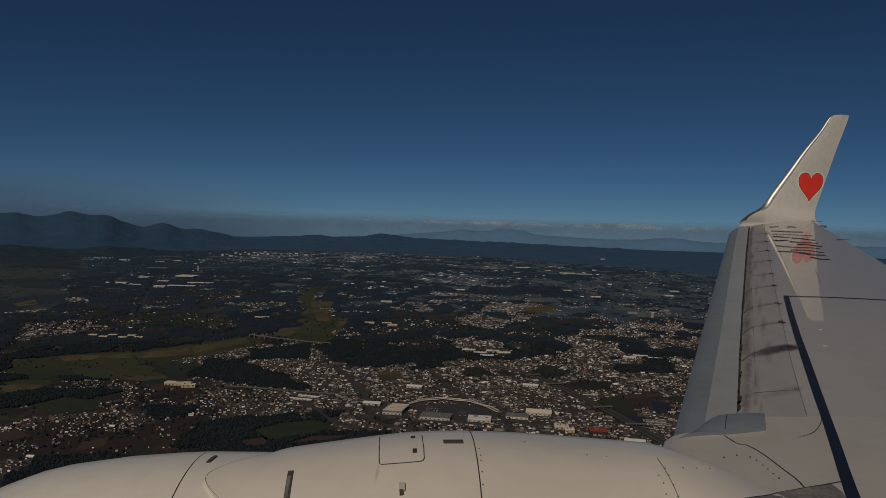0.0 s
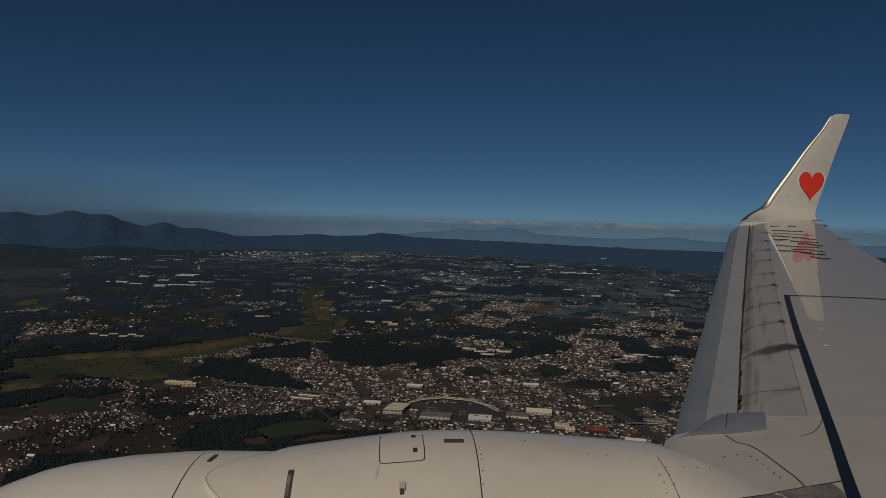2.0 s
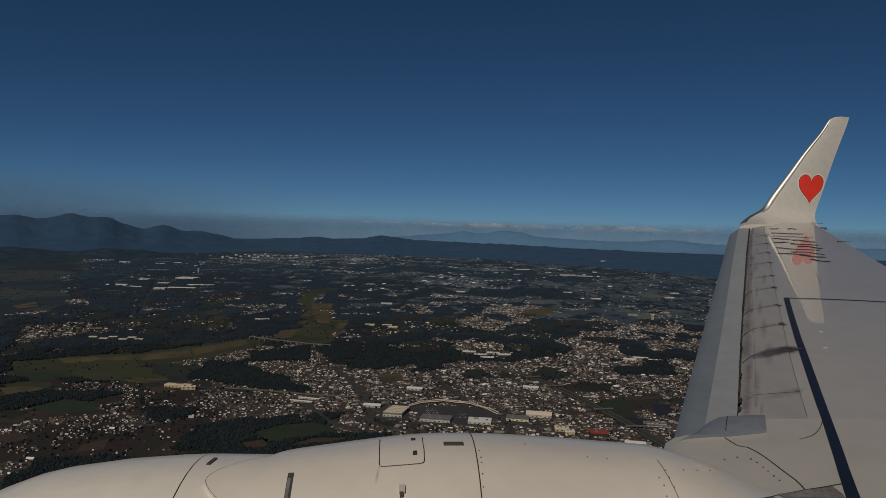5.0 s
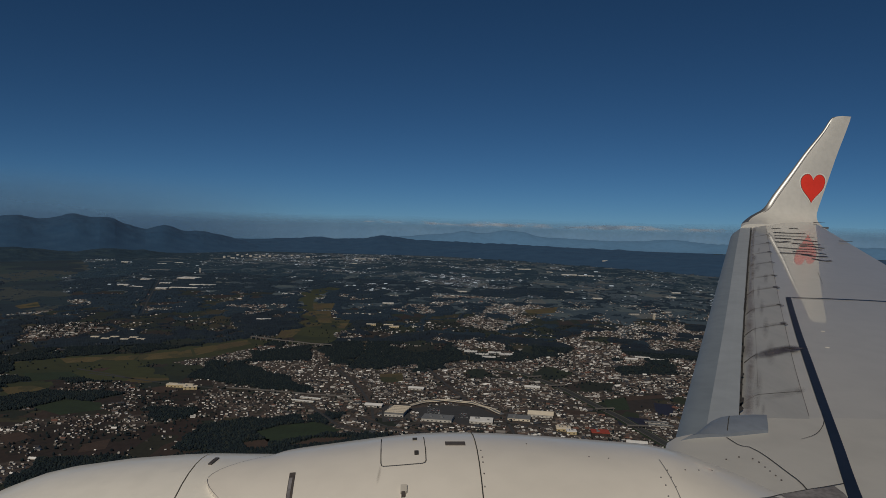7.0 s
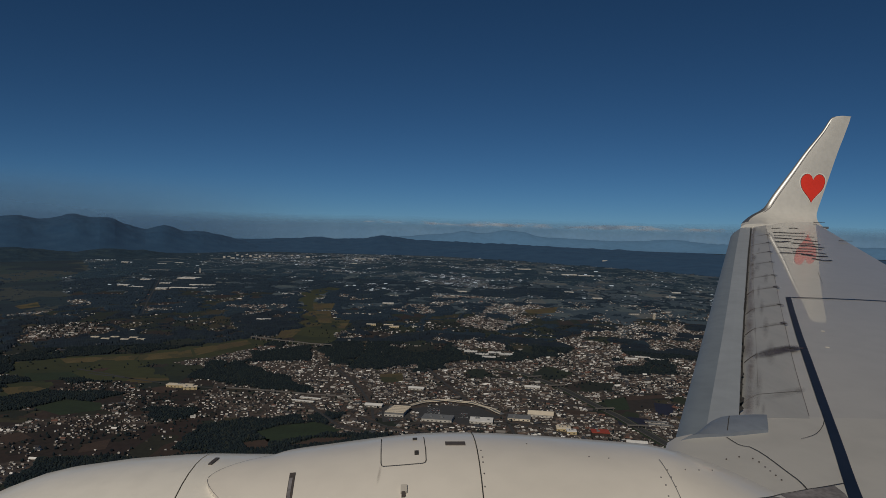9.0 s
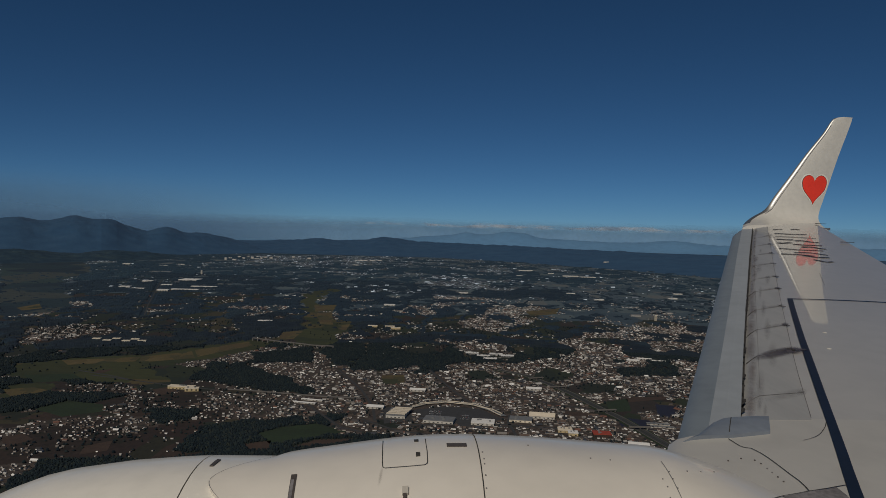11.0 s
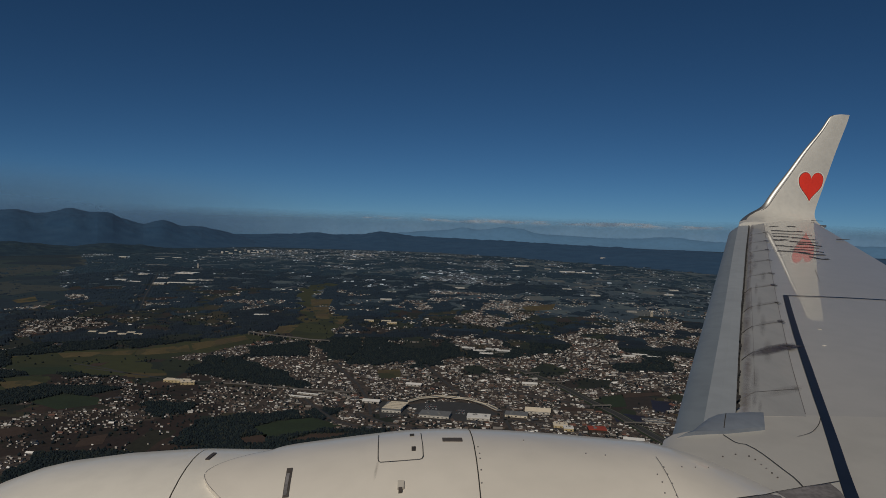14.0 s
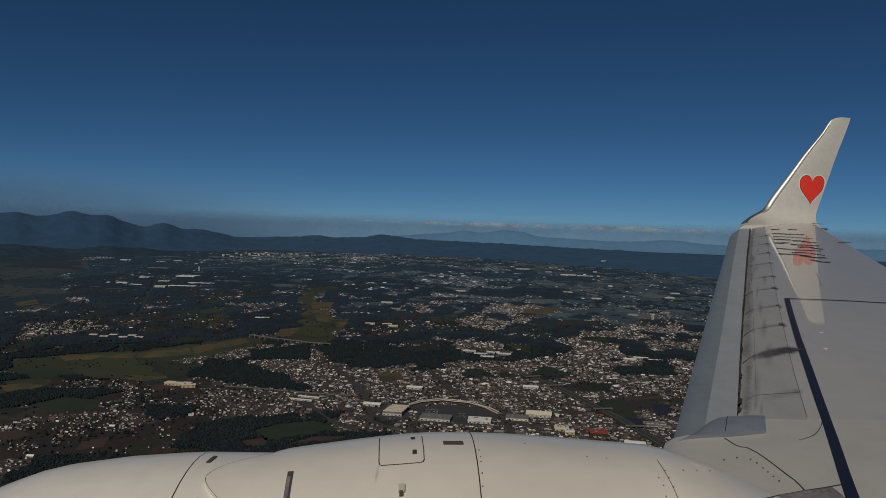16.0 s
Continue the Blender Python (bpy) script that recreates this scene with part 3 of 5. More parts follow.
    (DARK_FIELD, "dark rows of solar panels", [(139.7, 470.5), (152.8, 465.8), (141.8, 436.8), (132.9, 441.2)]), (EARTH, "brown field inside the town", [(77.3, 446.7), (93.9, 442.8), (88.7, 434.3), (74.0, 436.8)]),
    (OCHRE, "dull yellow field on the plain", [(-281.0, 465.9), (-264.1, 474.5), (-248.7, 466.3), (-263.7, 448.8)]), (GRASS, "green strip of river meadow", [(-292.7, 511.5), (-261.1, 519.5), (-244.4, 502.0), (-271.5, 487.6)]),
    (OCHRE, "dull yellow field among villages", [(114, 993), (169, 1048), (154, 975), (116, 942)]), (EARTH, "brown field by a village", [(-219.1, 363.6), (-212.2, 371.3), (-201.4, 362.2), (-207.2, 348.5)]),
    (OCHRE, "bare tan sports ground beside the school", [(-44.1, 343.2), (-37.6, 352.9), (-23.3, 335.5), (-33.0, 329.8)]), (OCHRE, "ripe yellow rice field among houses", [(31.2, 273.4), (29.1, 287.0), (37.5, 288.4), (41.0, 274.1)]),
    (OCHRE, "ripe yellow rice field by the street", [(49.0, 255.0), (58.0, 266.7), (64.0, 257.3)]), (OCHRE, "ripe yellow field below the junction", [(99.5, 304.4), (98.2, 321.1), (102.2, 321.4), (106.5, 309.7)]),
    (GRASS, "blue-green vegetable field below the junction", [(107.2, 310.9), (114.9, 310.0), (119.0, 291.4), (112.1, 292.6)]), (EARTH, "brown ploughed field beside the town", [(86.2, 332.3), (96.2, 332.9), (97.4, 324.0), (97.0, 311.0), (92.4, 310.1)]),
    (DARK_FIELD, "dark plot under plastic sheets", [(97.3, 335.8), (102.4, 333.9), (109.7, 318.0), (104.6, 317.1)]), (EARTH, "brown ploughed field below the junction", [(113.0, 287.7), (126.2, 288.9), (129.6, 277.2), (113.1, 274.7)]),
    (DARK_FIELD, "dark blue rows of solar panels", [(178.3, 473.2), (195.1, 474.5), (204.5, 468.6), (207.1, 448.7), (186.5, 446.4)]), (DARK_FIELD, "dark blue rows of solar panels", [(185.9, 414.7), (203.6, 418.5), (210.9, 407.8), (201.4, 399.0), (179.3, 400.2)]),
    (OCHRE, "olive stubble field beside houses", [(143.5, 435.9), (150.5, 438.6), (154.1, 409.8), (146.7, 407.3)]), (EARTH, "bare clay building ground inside the junction", [(142.0, 322.8), (150.5, 316.5), (160.0, 304.0), (158.5, 299.6), (148.6, 308.9)]),
    (OCHRE, "dull yellow field far out", [(-521, 896), (-519, 944), (-490, 897), (-499, 870)]), (EARTH, "brown field below the villages", [(-171.7, 353.3), (-162.6, 363.6), (-157.9, 347.2), (-167.9, 340.2)]),
]
for mat, label, poly in FIELDS:
    bm = loft([[(x, y, -0.2) for x, y in poly], [(x, y, 0.06) for x, y in poly]])
    tagged(part("field", bm, mat), label, "field", "fields", "structure")

# ---- woodland: rough canopies over the wooded ground ----
wb = np.radians(np.linspace(-39, 39, 1150))
wr = 300 * 1.0062 ** np.arange(0, 351)
bb, rr = np.meshgrid(wb, wr)
rng = np.random.default_rng(4)
bb = bb + rng.uniform(-0.35, 0.35, bb.shape) * (wb[1] - wb[0])
rr = rr * (1 + rng.uniform(-0.35, 0.35, rr.shape) * 0.0062)
wx, wy = rr * np.sin(bb), rr * np.cos(bb)
is_wood = cover(wx, wy) == WOOD
for mat, label, poly in FIELDS:
    is_wood &= ~inside(poly, wx, wy)
for line in (EXPRESSWAY, RAILWAY, *AVENUES):
    is_wood &= ~near_line(line, wx, wy, 4.5)
clump = value_noise(wx / 6, wy / 9, 33)
copse = (clump > 0.77) & (rr < 1700) & (rr > 760) & ~is_wood & (fbm(wx / 60, wy / 60, 37) > 0.47)
for line in (EXPRESSWAY, RAILWAY, ARCADE, *AVENUES):
    copse &= ~near_line(line, wx, wy, 3.5)
for mat, label, poly in FIELDS:
    copse &= ~inside(poly, wx, wy)
core = is_wood.astype(float)
core[1:-1, 1:-1] = sum(core[1 + a:core.shape[0] - 1 + a, 1 + b:core.shape[1] - 1 + b] for a in (-1, 0, 1) for b in (-1, 0, 1)) / 9
height = np.where(is_wood, (0.3 + 0.7 * core) * (1.5 + 2.4 * (fbm(wx / 6, wy / 8, 21, 3) - 0.5) + rng.uniform(-0.12, 0.15, wx.shape) * np.clip(rr / 700, 0.7, 2.6)) * np.where(rr < 700, 0.5, 1.0), np.where(copse, 1.15 * ease(0.74, 0.95, clump) * rng.uniform(0.75, 1.15, wx.shape), -0.3))
quad = (height[:-1, :-1] > 0) | (height[:-1, 1:] > 0) | (height[1:, :-1] > 0) | (height[1:, 1:] > 0)
jj, ii = np.nonzero(quad)
n = len(wb)
faces = np.column_stack([jj * n + ii, jj * n + ii + 1, (jj + 1) * n + ii + 1, (jj + 1) * n + ii])[:, ::-1]
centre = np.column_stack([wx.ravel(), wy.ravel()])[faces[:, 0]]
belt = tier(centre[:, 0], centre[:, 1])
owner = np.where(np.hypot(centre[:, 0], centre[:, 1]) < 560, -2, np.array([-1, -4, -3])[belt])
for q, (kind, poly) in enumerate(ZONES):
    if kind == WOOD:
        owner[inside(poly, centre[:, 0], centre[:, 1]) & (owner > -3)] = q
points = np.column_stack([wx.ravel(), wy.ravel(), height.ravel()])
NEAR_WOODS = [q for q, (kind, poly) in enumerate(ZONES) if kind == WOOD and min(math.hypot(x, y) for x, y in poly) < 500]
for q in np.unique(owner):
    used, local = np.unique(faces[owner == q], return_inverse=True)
    ob = mesh_object("woodland" if q < 0 else "wood", points[used].tolist(), local.reshape(-1, 4).tolist(), FAR_HAZE_WOODS if q == -3 else MID_HAZE_WOODS if q == -4 else BROADLEAF if q == -2 or q in NEAR_WOODS else HAZE_WOODS)
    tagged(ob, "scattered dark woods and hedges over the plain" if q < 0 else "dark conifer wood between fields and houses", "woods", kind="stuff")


# Crown greens lean to the same haze blue as the woods.
CROWNS = material("single tree crowns", [(0.0, (0.009, 0.016, 0.023)), (0.25, (0.013, 0.022, 0.026)), (0.5, (0.007, 0.013, 0.019)), (0.7, (0.018, 0.026, 0.028)), (0.9, (0.026, 0.032, 0.028))], 0.8, 0.95, source="island", wear=0.3, gloss=0.3)


def crowns(name, xs, ys, radii, highs, base, label, seed):
    """Many uneven rounded tree crowns in one mesh."""
    g, n = np.random.default_rng(seed), len(xs)
    a = np.radians(60) * np.arange(6)[None, :] + g.uniform(0, 6.28, (n, 1))
    rows = []
    for r, z in ((0.75, 0.0), (1.0, 0.42), (0.62, 0.82)):
        k = r * radii[:, None] * g.uniform(0.72, 1.25, (n, 6))
        rows.append(np.stack([xs[:, None] + k * np.cos(a), ys[:, None] + k * np.sin(a), base + highs[:, None] * (z + g.uniform(-0.07, 0.07, (n, 6)))], axis=2))
    top = np.stack([xs + g.uniform(-0.2, 0.2, n) * radii, ys + g.uniform(-0.2, 0.2, n) * radii, base + highs], axis=1)[:, None, :]
    verts = np.concatenate(rows + [top], axis=1).reshape(-1, 3)
    q = np.arange(6)
    t = (q + 1) % 6
    one = [np.column_stack([6 * e + q, 6 * e + t, 6 * e + 6 + t, 6 * e + 6 + q]) for e in (0, 1)]
    quads = (np.concatenate(one)[None] + 19 * np.arange(n)[:, None, None]).reshape(-1, 4)
    tips = (np.column_stack([12 + q, 12 + t, np.full(6, 18)])[None] + 19 * np.arange(n)[:, None, None]).reshape(-1, 3)
    return tagged(mesh_object(name, verts.tolist(), quads.tolist() + tips.tolist(), CROWNS), label, "trees", kind="stuff")


def open_ground(x, y, margin):
    ok = np.ones(x.shape, dtype=bool)
    for line in (EXPRESSWAY, RAILWAY, ARCADE, *AVENUES):
        ok &= ~near_line(line, x, y, margin)
    for mat, label, poly in FIELDS:
        ok &= ~inside(poly, x, y)
    return ok


g = np.random.default_rng(41)
tx, ty = (v.ravel() for v in np.meshgrid(np.arange(-380, 380, 1.2), np.arange(225, 690, 1.35)))
tx, ty = tx + g.uniform(-0.5, 0.5, tx.shape), ty + g.uniform(-0.5, 0.5, ty.shape)
ok = (np.hypot(tx, ty) > 240) & (np.hypot(tx, ty) < 690) & (np.abs(np.degrees(np.arctan2(tx, ty))) < 35)
tx, ty = tx[ok], ty[ok]
ok = (cover(tx, ty) == WOOD) & open_ground(tx, ty, 2.2)
tx, ty = tx[ok], ty[ok]
crowns("forest_trees", tx, ty, g.uniform(0.55, 0.95, len(tx)), 1.1 + 1.6 * (fbm(tx / 6, ty / 8, 21, 3) - 0.3) + g.uniform(-0.25, 0.35, len(tx)), 0.1, "dense dark forest of rounded tree crowns", 42)
tx, ty = (v.ravel() for v in np.meshgrid(np.arange(-420, 420, 1.9), np.arange(210, 860, 1.9)))
tx, ty = tx + g.uniform(-0.8, 0.8, tx.shape), ty + g.uniform(-0.8, 0.8, ty.shape)
ok = (np.hypot(tx, ty) > 225) & (np.hypot(tx, ty) < 860) & (np.abs(np.degrees(np.arctan2(tx, ty))) < 34)
tx, ty = tx[ok], ty[ok]
kind = cover(tx, ty)
odds = np.where(kind == TOWN, 0.07, np.where(kind == VILLAGE, 0.13, np.where(kind == FARM, 0.06, np.where(kind == RICE, 0.012, 0.0)))) * np.clip(4.2 * (fbm(tx / 22, ty / 30, 37) - 0.30), 0.15, 3.2)
ok = (g.uniform(0, 1, tx.shape) < odds) & open_ground(tx, ty, 2.0)
TREES = tx[ok], ty[ok]
crowns("garden_trees", *TREES, g.uniform(0.4, 0.95, ok.sum()), g.uniform(0.7, 1.7, ok.sum()), 0.0, "scattered dark garden trees and hedges among houses", 43)


# ---- hills and far ranges ----
def ridge(name, b0, b1, foot, crest, back, peaks, base, rough, mat, label, seed, cols=900, taper=0, puff=7):
    """A range between two bearings: peaks are (bearing, height, breadth)."""
    b = np.linspace(b0, b1, cols)
    h = np.interp(b, *base) + sum(p * np.exp(-((b - c) / w) ** 2) for c, p, w in peaks)
    if taper:
        h = h * ease(b0, b0 + 4, b) * (1 - ease(b1 - taper, b1, b))
    rows = np.concatenate([np.linspace(0, 1, 48 if mat in (HAZE_HILLS, FAR_HAZE_WOODS) else 16), np.linspace(1.1, 2, 6)])
    verts = []
    for t in rows:
        f, c = np.interp(b, *foot), np.interp(b, *crest)
        d = f + (c - f) * t if t <= 1 else c + (back - c) * (t - 1)
        x, y = d * np.sin(np.radians(b)), d * np.cos(np.radians(b))
        lift = (np.sin(t * math.pi / 2) ** 1.5) if t <= 1 else np.cos((t - 1) * math.pi / 2)
        z = h * lift * (1 + rough * (fbm(x / 160, y / 160, seed) - 0.5)) + lift * ((30 * rough + 5) * (fbm(x / 70, y / 90, seed + 9, 6) - 0.5) + puff * (fbm(x / 30, y / 40, seed + 21, 3) - 0.5))
        verts.append(np.column_stack([x, y, z - 2.0]))
    n, faces = cols, []
    for r in range(len(rows) - 1):
        faces += [(r * n + c, r * n + c + 1, (r + 1) * n + c + 1, (r + 1) * n + c)[::-1] for c in range(n - 1)]
    ob = mesh_object(name, np.concatenate(verts).tolist(), faces, mat, smooth=True)
    return tagged(ob, label, "hills", kind="structure")


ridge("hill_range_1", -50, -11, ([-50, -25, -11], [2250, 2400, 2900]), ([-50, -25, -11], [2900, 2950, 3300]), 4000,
      [(-30.4, 17, 1.2), (-26.6, 24, 1.3), (-24.6, 14, 0.9), (-20.7, 22, 0.9), (-36, 20, 3)], ([-50, -31, -24, -22, -19, -18, -15, -11], [100, 101, 99, 74, 70, 72, 60, 50]), 0.12, HAZE_HILLS,
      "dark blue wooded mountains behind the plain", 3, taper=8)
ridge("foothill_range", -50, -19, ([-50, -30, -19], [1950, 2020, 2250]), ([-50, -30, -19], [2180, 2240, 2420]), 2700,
      [(-30.5, 7, 1.6), (-26.8, -6, 1.2), (-24.0, 6, 1.0)], ([-50, -29, -25, -22, -19], [24, 20, 19, 14, 8]), 0.3, FAR_HAZE_WOODS, "low dark wooded foothills before the mountains", 17, taper=3)
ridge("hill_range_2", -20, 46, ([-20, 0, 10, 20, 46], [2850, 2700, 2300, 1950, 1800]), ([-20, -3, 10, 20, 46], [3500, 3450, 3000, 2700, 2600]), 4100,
      [(-9.7, 8, 1.4), (-4.6, 18, 1.5)], ([-20, -15, -9.7, -7, -4.5, -1, 5, 11.5, 15, 21, 46], [20, 36, 44, 44, 48, 48, 43, 38, 35, 35, 30]), 0.2, HAZE_HILLS, "long low dark wooded ridge", 5, taper=0.5)
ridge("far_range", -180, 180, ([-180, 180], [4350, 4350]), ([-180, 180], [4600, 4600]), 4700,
      [(1.8, 14, 0.6), (4.9, 17, 0.9), (6.3, 12, 0.8), (17.5, 16, 1.6)], ([-180, -40, -34, -14, -8, -3, 1, 6.3, 7.8, 13.6, 17, 21, 40, 180], [80, 84, 45, 20, 25, 48, 78, 84, 66, 54, 58, 52, 70, 80]), 0.08, HAZE_RANGE, "pale blue distant range under clouds", 7, 2200)
# Air haze behind the far range, built as one thinning sheet.
ridge("cloud_bank_1", -44, 48, ([-44, 48], [4870, 4870]), ([-44, 48], [4915, 4915]), 4950,
      [(8, 5, 3), (13, 6, 2.4), (22, 8, 3)], ([-44, -20, -8, -5, 3, 10, 20, 48], [170, 175, 180, 185, 180, 175, 170, 165]), 0.10, HAZE, "grey-blue haze bank over the far range", 13, 1400, puff=9)
# A taller haze sheet greys the sky over the left hills.
ridge("cloud_bank_3", -52, -4, ([-52, -4], [4722, 4722]), ([-52, -4], [4760, 4760]), 4800,
      [(-30, 5, 6)], ([-52, -4], [470, 470]), 0.05, MURK, "grey murk thickening over the far hills", 51, 700, puff=6)
ridge("cloud_bank_2", -9, 30, ([-9, 30], [4703, 4703]), ([-9, 30], [4709, 4709]), 4716,
      [(-5.6, 14, 0.9), (-1.4, 9, 1.0), (2.6, 8, 0.9), (14.4, 12, 1.2), (23, 10, 1.2)],
      ([-9, -6, 3, 10, 20, 30], [140, 158, 154, 146, 142, 132]), 0.10, CLOUD, "white sunlit cloud tops behind the bank", 29, 2200, taper=3, puff=16)

# ---- the airliner: wing, winglet and engine cowl, from the cabin window (x aft, y outboard, z up) ----
airliner = new("airliner")
airliner.matrix_world = pose(0, 0, EYE, 0.111, 0.416, 2.703)
tagged(airliner, "white and grey airliner wing, winglet and engine cowl in flight", "airliner")


def edge_at(y):
    return Vector((1.186 + 0.4895 * (y - 3.3), y, -1.246 + 0.1245 * (y - 3.3)))


# chordwise lines, in metres behind the reference edge, at stations along the span
SPAN = [4.0, 4.4, 5.0, 5.5, 6.2, 7.1, 8.0, 8.8, 10.0, 11.1, 13.0, 14.6]
NOSE_LINE = [0.172, 0.167, 0.162, 0.157, 0.150, 0.139, 0.126, 0.112, 0.094, 0.078, 0.058, 0.044]
GAP_LINE = [0.365, 0.358, 0.347, 0.337, 0.326, 0.314, 0.307, 0.300, 0.287, 0.276, 0.268, 0.260]
FOLD_LINE = [0.485, 0.480, 0.471, 0.461, 0.446, 0.426, 0.403, 0.387, 0.367, 0.354, 0.335, 0.322]
REAR_LINE = [0.812, 0.797, 0.766, 0.746, 0.727, 0.701, 0.679, 0.662, 0.636, 0.620, 0.590, 0.566]


def along(line, y):
    return float(np.interp(y, SPAN, line))


def lead(y):
    """How far the slat's nose reaches before the reference edge; it rounds off at the tip."""
    return 0.0105 * (y - 3) - 0.17 * max(0.0, (y - 13.5) / 1.1) ** 3


def chord_at(y):
    return 1.54 + 0.17 * (14.9 - y) + 0.25 * max(0.0, 9.5 - y)


def on_wing(y, c, lift=0.0):
    """On the wing's upper skin, c metres behind the leading edge."""
    chord = chord_at(y)
    bulge = 0.02 * (1 - ((c - 0.9) / 0.9) ** 2) if c < 0.9 else 0.02 - 0.16 * ((c - 0.9) / chord) ** 2
    twist = 0.11 * c * max(0.0, (y - 5) / 10) ** 2
    return edge_at(y) + Vector((c, 0, bulge + twist + lift))


def span_steps(a, b, n):
    return [a + (b - a) * q / n for q in range(n + 1)]


def skin_ring(y):
    chord, front = chord_at(y), (along(GAP_LINE, y) if y > 4.35 else 0.35) + 0.012
    cs = [front + (chord - front) * f for f in (0, 0.04, 0.1, 0.2, 0.32, 0.45, 0.6, 0.75, 0.9, 1.0)]
    upper = [on_wing(y, c, 0.0 if y < 4.35 else -0.04 if c < along(FOLD_LINE, y) else -0.006 if c < along(REAR_LINE, y) else 0.0) for c in cs]
    return upper + [upper[-1] - Vector((0, 0, 0.02)), on_wing(y, chord * 0.6, -0.3 - 0.02 * (14.9 - y)), on_wing(y, front, -0.22)]


skin = part("wing_skin", loft([skin_ring(y) for y in span_steps(4.34, 14.75, 34)], caps=False), WING_GREY, airliner, "glossy pale grey upper wing skin", True)
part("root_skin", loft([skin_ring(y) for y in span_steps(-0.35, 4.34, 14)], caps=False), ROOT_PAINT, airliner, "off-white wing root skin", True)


def nose_ring(y):
    back, tip = along(NOSE_LINE, y), -lead(y)
    return [edge_at(y) + Vector(p) for p in ((back, 0, 0.002), (tip + (back - tip) * 0.55, 0, -0.010), (tip + 0.035, 0, -0.030), (tip, 0, -0.065), (tip + 0.012, 0, -0.11), (tip + 0.09, 0, -0.19), (back, 0, -0.21))]


def slat_ring(y):
    front, back = along(NOSE_LINE, y), along(GAP_LINE, y)
    return [edge_at(y) + Vector(p) for p in ((front, 0, 0.002), ((front + back) / 2, 0, 0.014), (back, 0, 0.017), (back, 0, 0.008), (front, 0, -0.2))]


JOINTS = [4.23, 7.3, 9.9, 12.3, 14.6]
for a, b in zip(JOINTS, JOINTS[1:]):
    slat = part("slat", loft([slat_ring(y) for y in span_steps(a, b, 8)], caps=False), SLAT_GREY, airliner, "pale blue-grey slat panel")
    part("slat_nose", loft([nose_ring(y) for y in span_steps((a if a > 5 else 4.04), b, 12)], caps=False), NOSE_METAL, slat, "dull metal slat nose", True)
# the dark gap behind the slats, with its ragged seal
part("slat_gap", loft([[on_wing(y, along(GAP_LINE, y) + e, h) for e, h in ((-0.002, -0.05), (0.03, -0.05), (0.03, -0.035), (-0.002, -0.035))] for y in span_steps(4.35, 14.6, 30)]),
     SEAM, airliner, "dark open gap behind the slats")
rng_wing = random.Random(5)
for y in span_steps(4.45, 14.4, 84):
    y += rng_wing.uniform(-0.05, 0.05)
    c, w, d = along(GAP_LINE, y), rng_wing.uniform(0.03, 0.085) * (0.6 + 0.05 * y), rng_wing.uniform(0.012, 0.034)
    bm = bmesh.new()
    bm.faces.new([bm.verts.new(on_wing(y + s * w, c + e, 0.004)) for s, e in ((-1, -0.004), (1, -0.004), (0.7, d * 0.8), (0.1, d), (-0.5, d * 0.5))])
    part("seal_tooth", bm, SEAM, airliner)
# skin panels behind the gap: a rolled front edge, a flat back, and slanted joints
RIBS = [4.31, 4.80, 5.84, 6.65, 7.44, 8.36, 9.12, 10.13, 11.07, 12.05, 13.1, 14.55]


def panel_point(y, f, lift=0.0):
    """On a skin panel of rear station y: f is 0 at the gap, 0.3 at the fold, 1 at the rear."""
    slant = 0.0 if y < 4.5 else 0.27 * min(1.0, (y - 4.5) / 0.8)
    y = y - slant * (1 - f) - (0.22 if y > 4.7 else 0.0) * max(0.0, 0.3 - f)
    front, fold, rear = along(GAP_LINE, y) + 0.017, along(FOLD_LINE, y), along(REAR_LINE, y)
    c = front + (fold - front) * f / 0.3 if f < 0.3 else fold + (rear - fold) * (f - 0.3) / 0.7
    drop = 0.034 * max(0.0, 1 - f / 0.34) ** 2
    return on_wing(max(4.30, y), c, 0.0012 + 0.0028 * min(1.0, max(0.0, y - 4.31) / 0.2) + lift - drop)


for a, b in zip(RIBS, RIBS[1:]):
    fs = (0, 0.05, 0.1, 0.16, 0.22, 0.3, 0.45, 0.7, 1)
    rings = [[panel_point(y, f) for f in fs] + [panel_point(y, f, -0.014) for f in fs[::-1]] for y in span_steps(a + 0.004, b - 0.004, 5)]
    part("skin_panel", loft(rings), PANEL_GREY, airliner, "weathered grey panel with oily streaks", True)


def ribbon(name, pts, width, mat, parent, label="", taper=1.0):
    """A thin painted line or seam along points that already lie on a surface; its width runs along the wing or cowl."""
    bm, prev = bmesh.new(), None
    for q, p in enumerate(pts):
        along = (pts[min(q + 1, len(pts) - 1)] - pts[max(q - 1, 0)]).normalized()
        side = along.cross(Vector((0, -1, 0.12)) if name == "edge_joint" else Vector((0, p.y - 3.3, p.z + 2.13)) if name == "cowl_seam" else Vector((0, -0.12, 1))).normalized() * width / 2 * (1 + (taper - 1) * q / (len(pts) - 1))
        pair = (bm.verts.new(p - side), bm.verts.new(p + side))
        if prev:
            bm.faces.new((prev[0], prev[1], pair[1], pair[0]))
        prev = pair
    return part(name, bm, mat, parent, label)


for y in RIBS[1:-1]:
    ribbon("panel_joint", [panel_point(y, f, 0.002) for f in (0.02, 0.12, 0.22, 0.3, 0.5, 0.75, 1)], 0.005 if y < 7 else 0.009, CREASE, skin)
    if 5 < y < 9:
        ribbon("panel_joint", [panel_point(y, f, 0.003) for f in (0.03, 0.09, 0.15, 0.21, 0.27, 0.32)], 0.010, SEAM, skin, "dark joint where a panel rolls under the slat", 0.25)
    if y > 5:
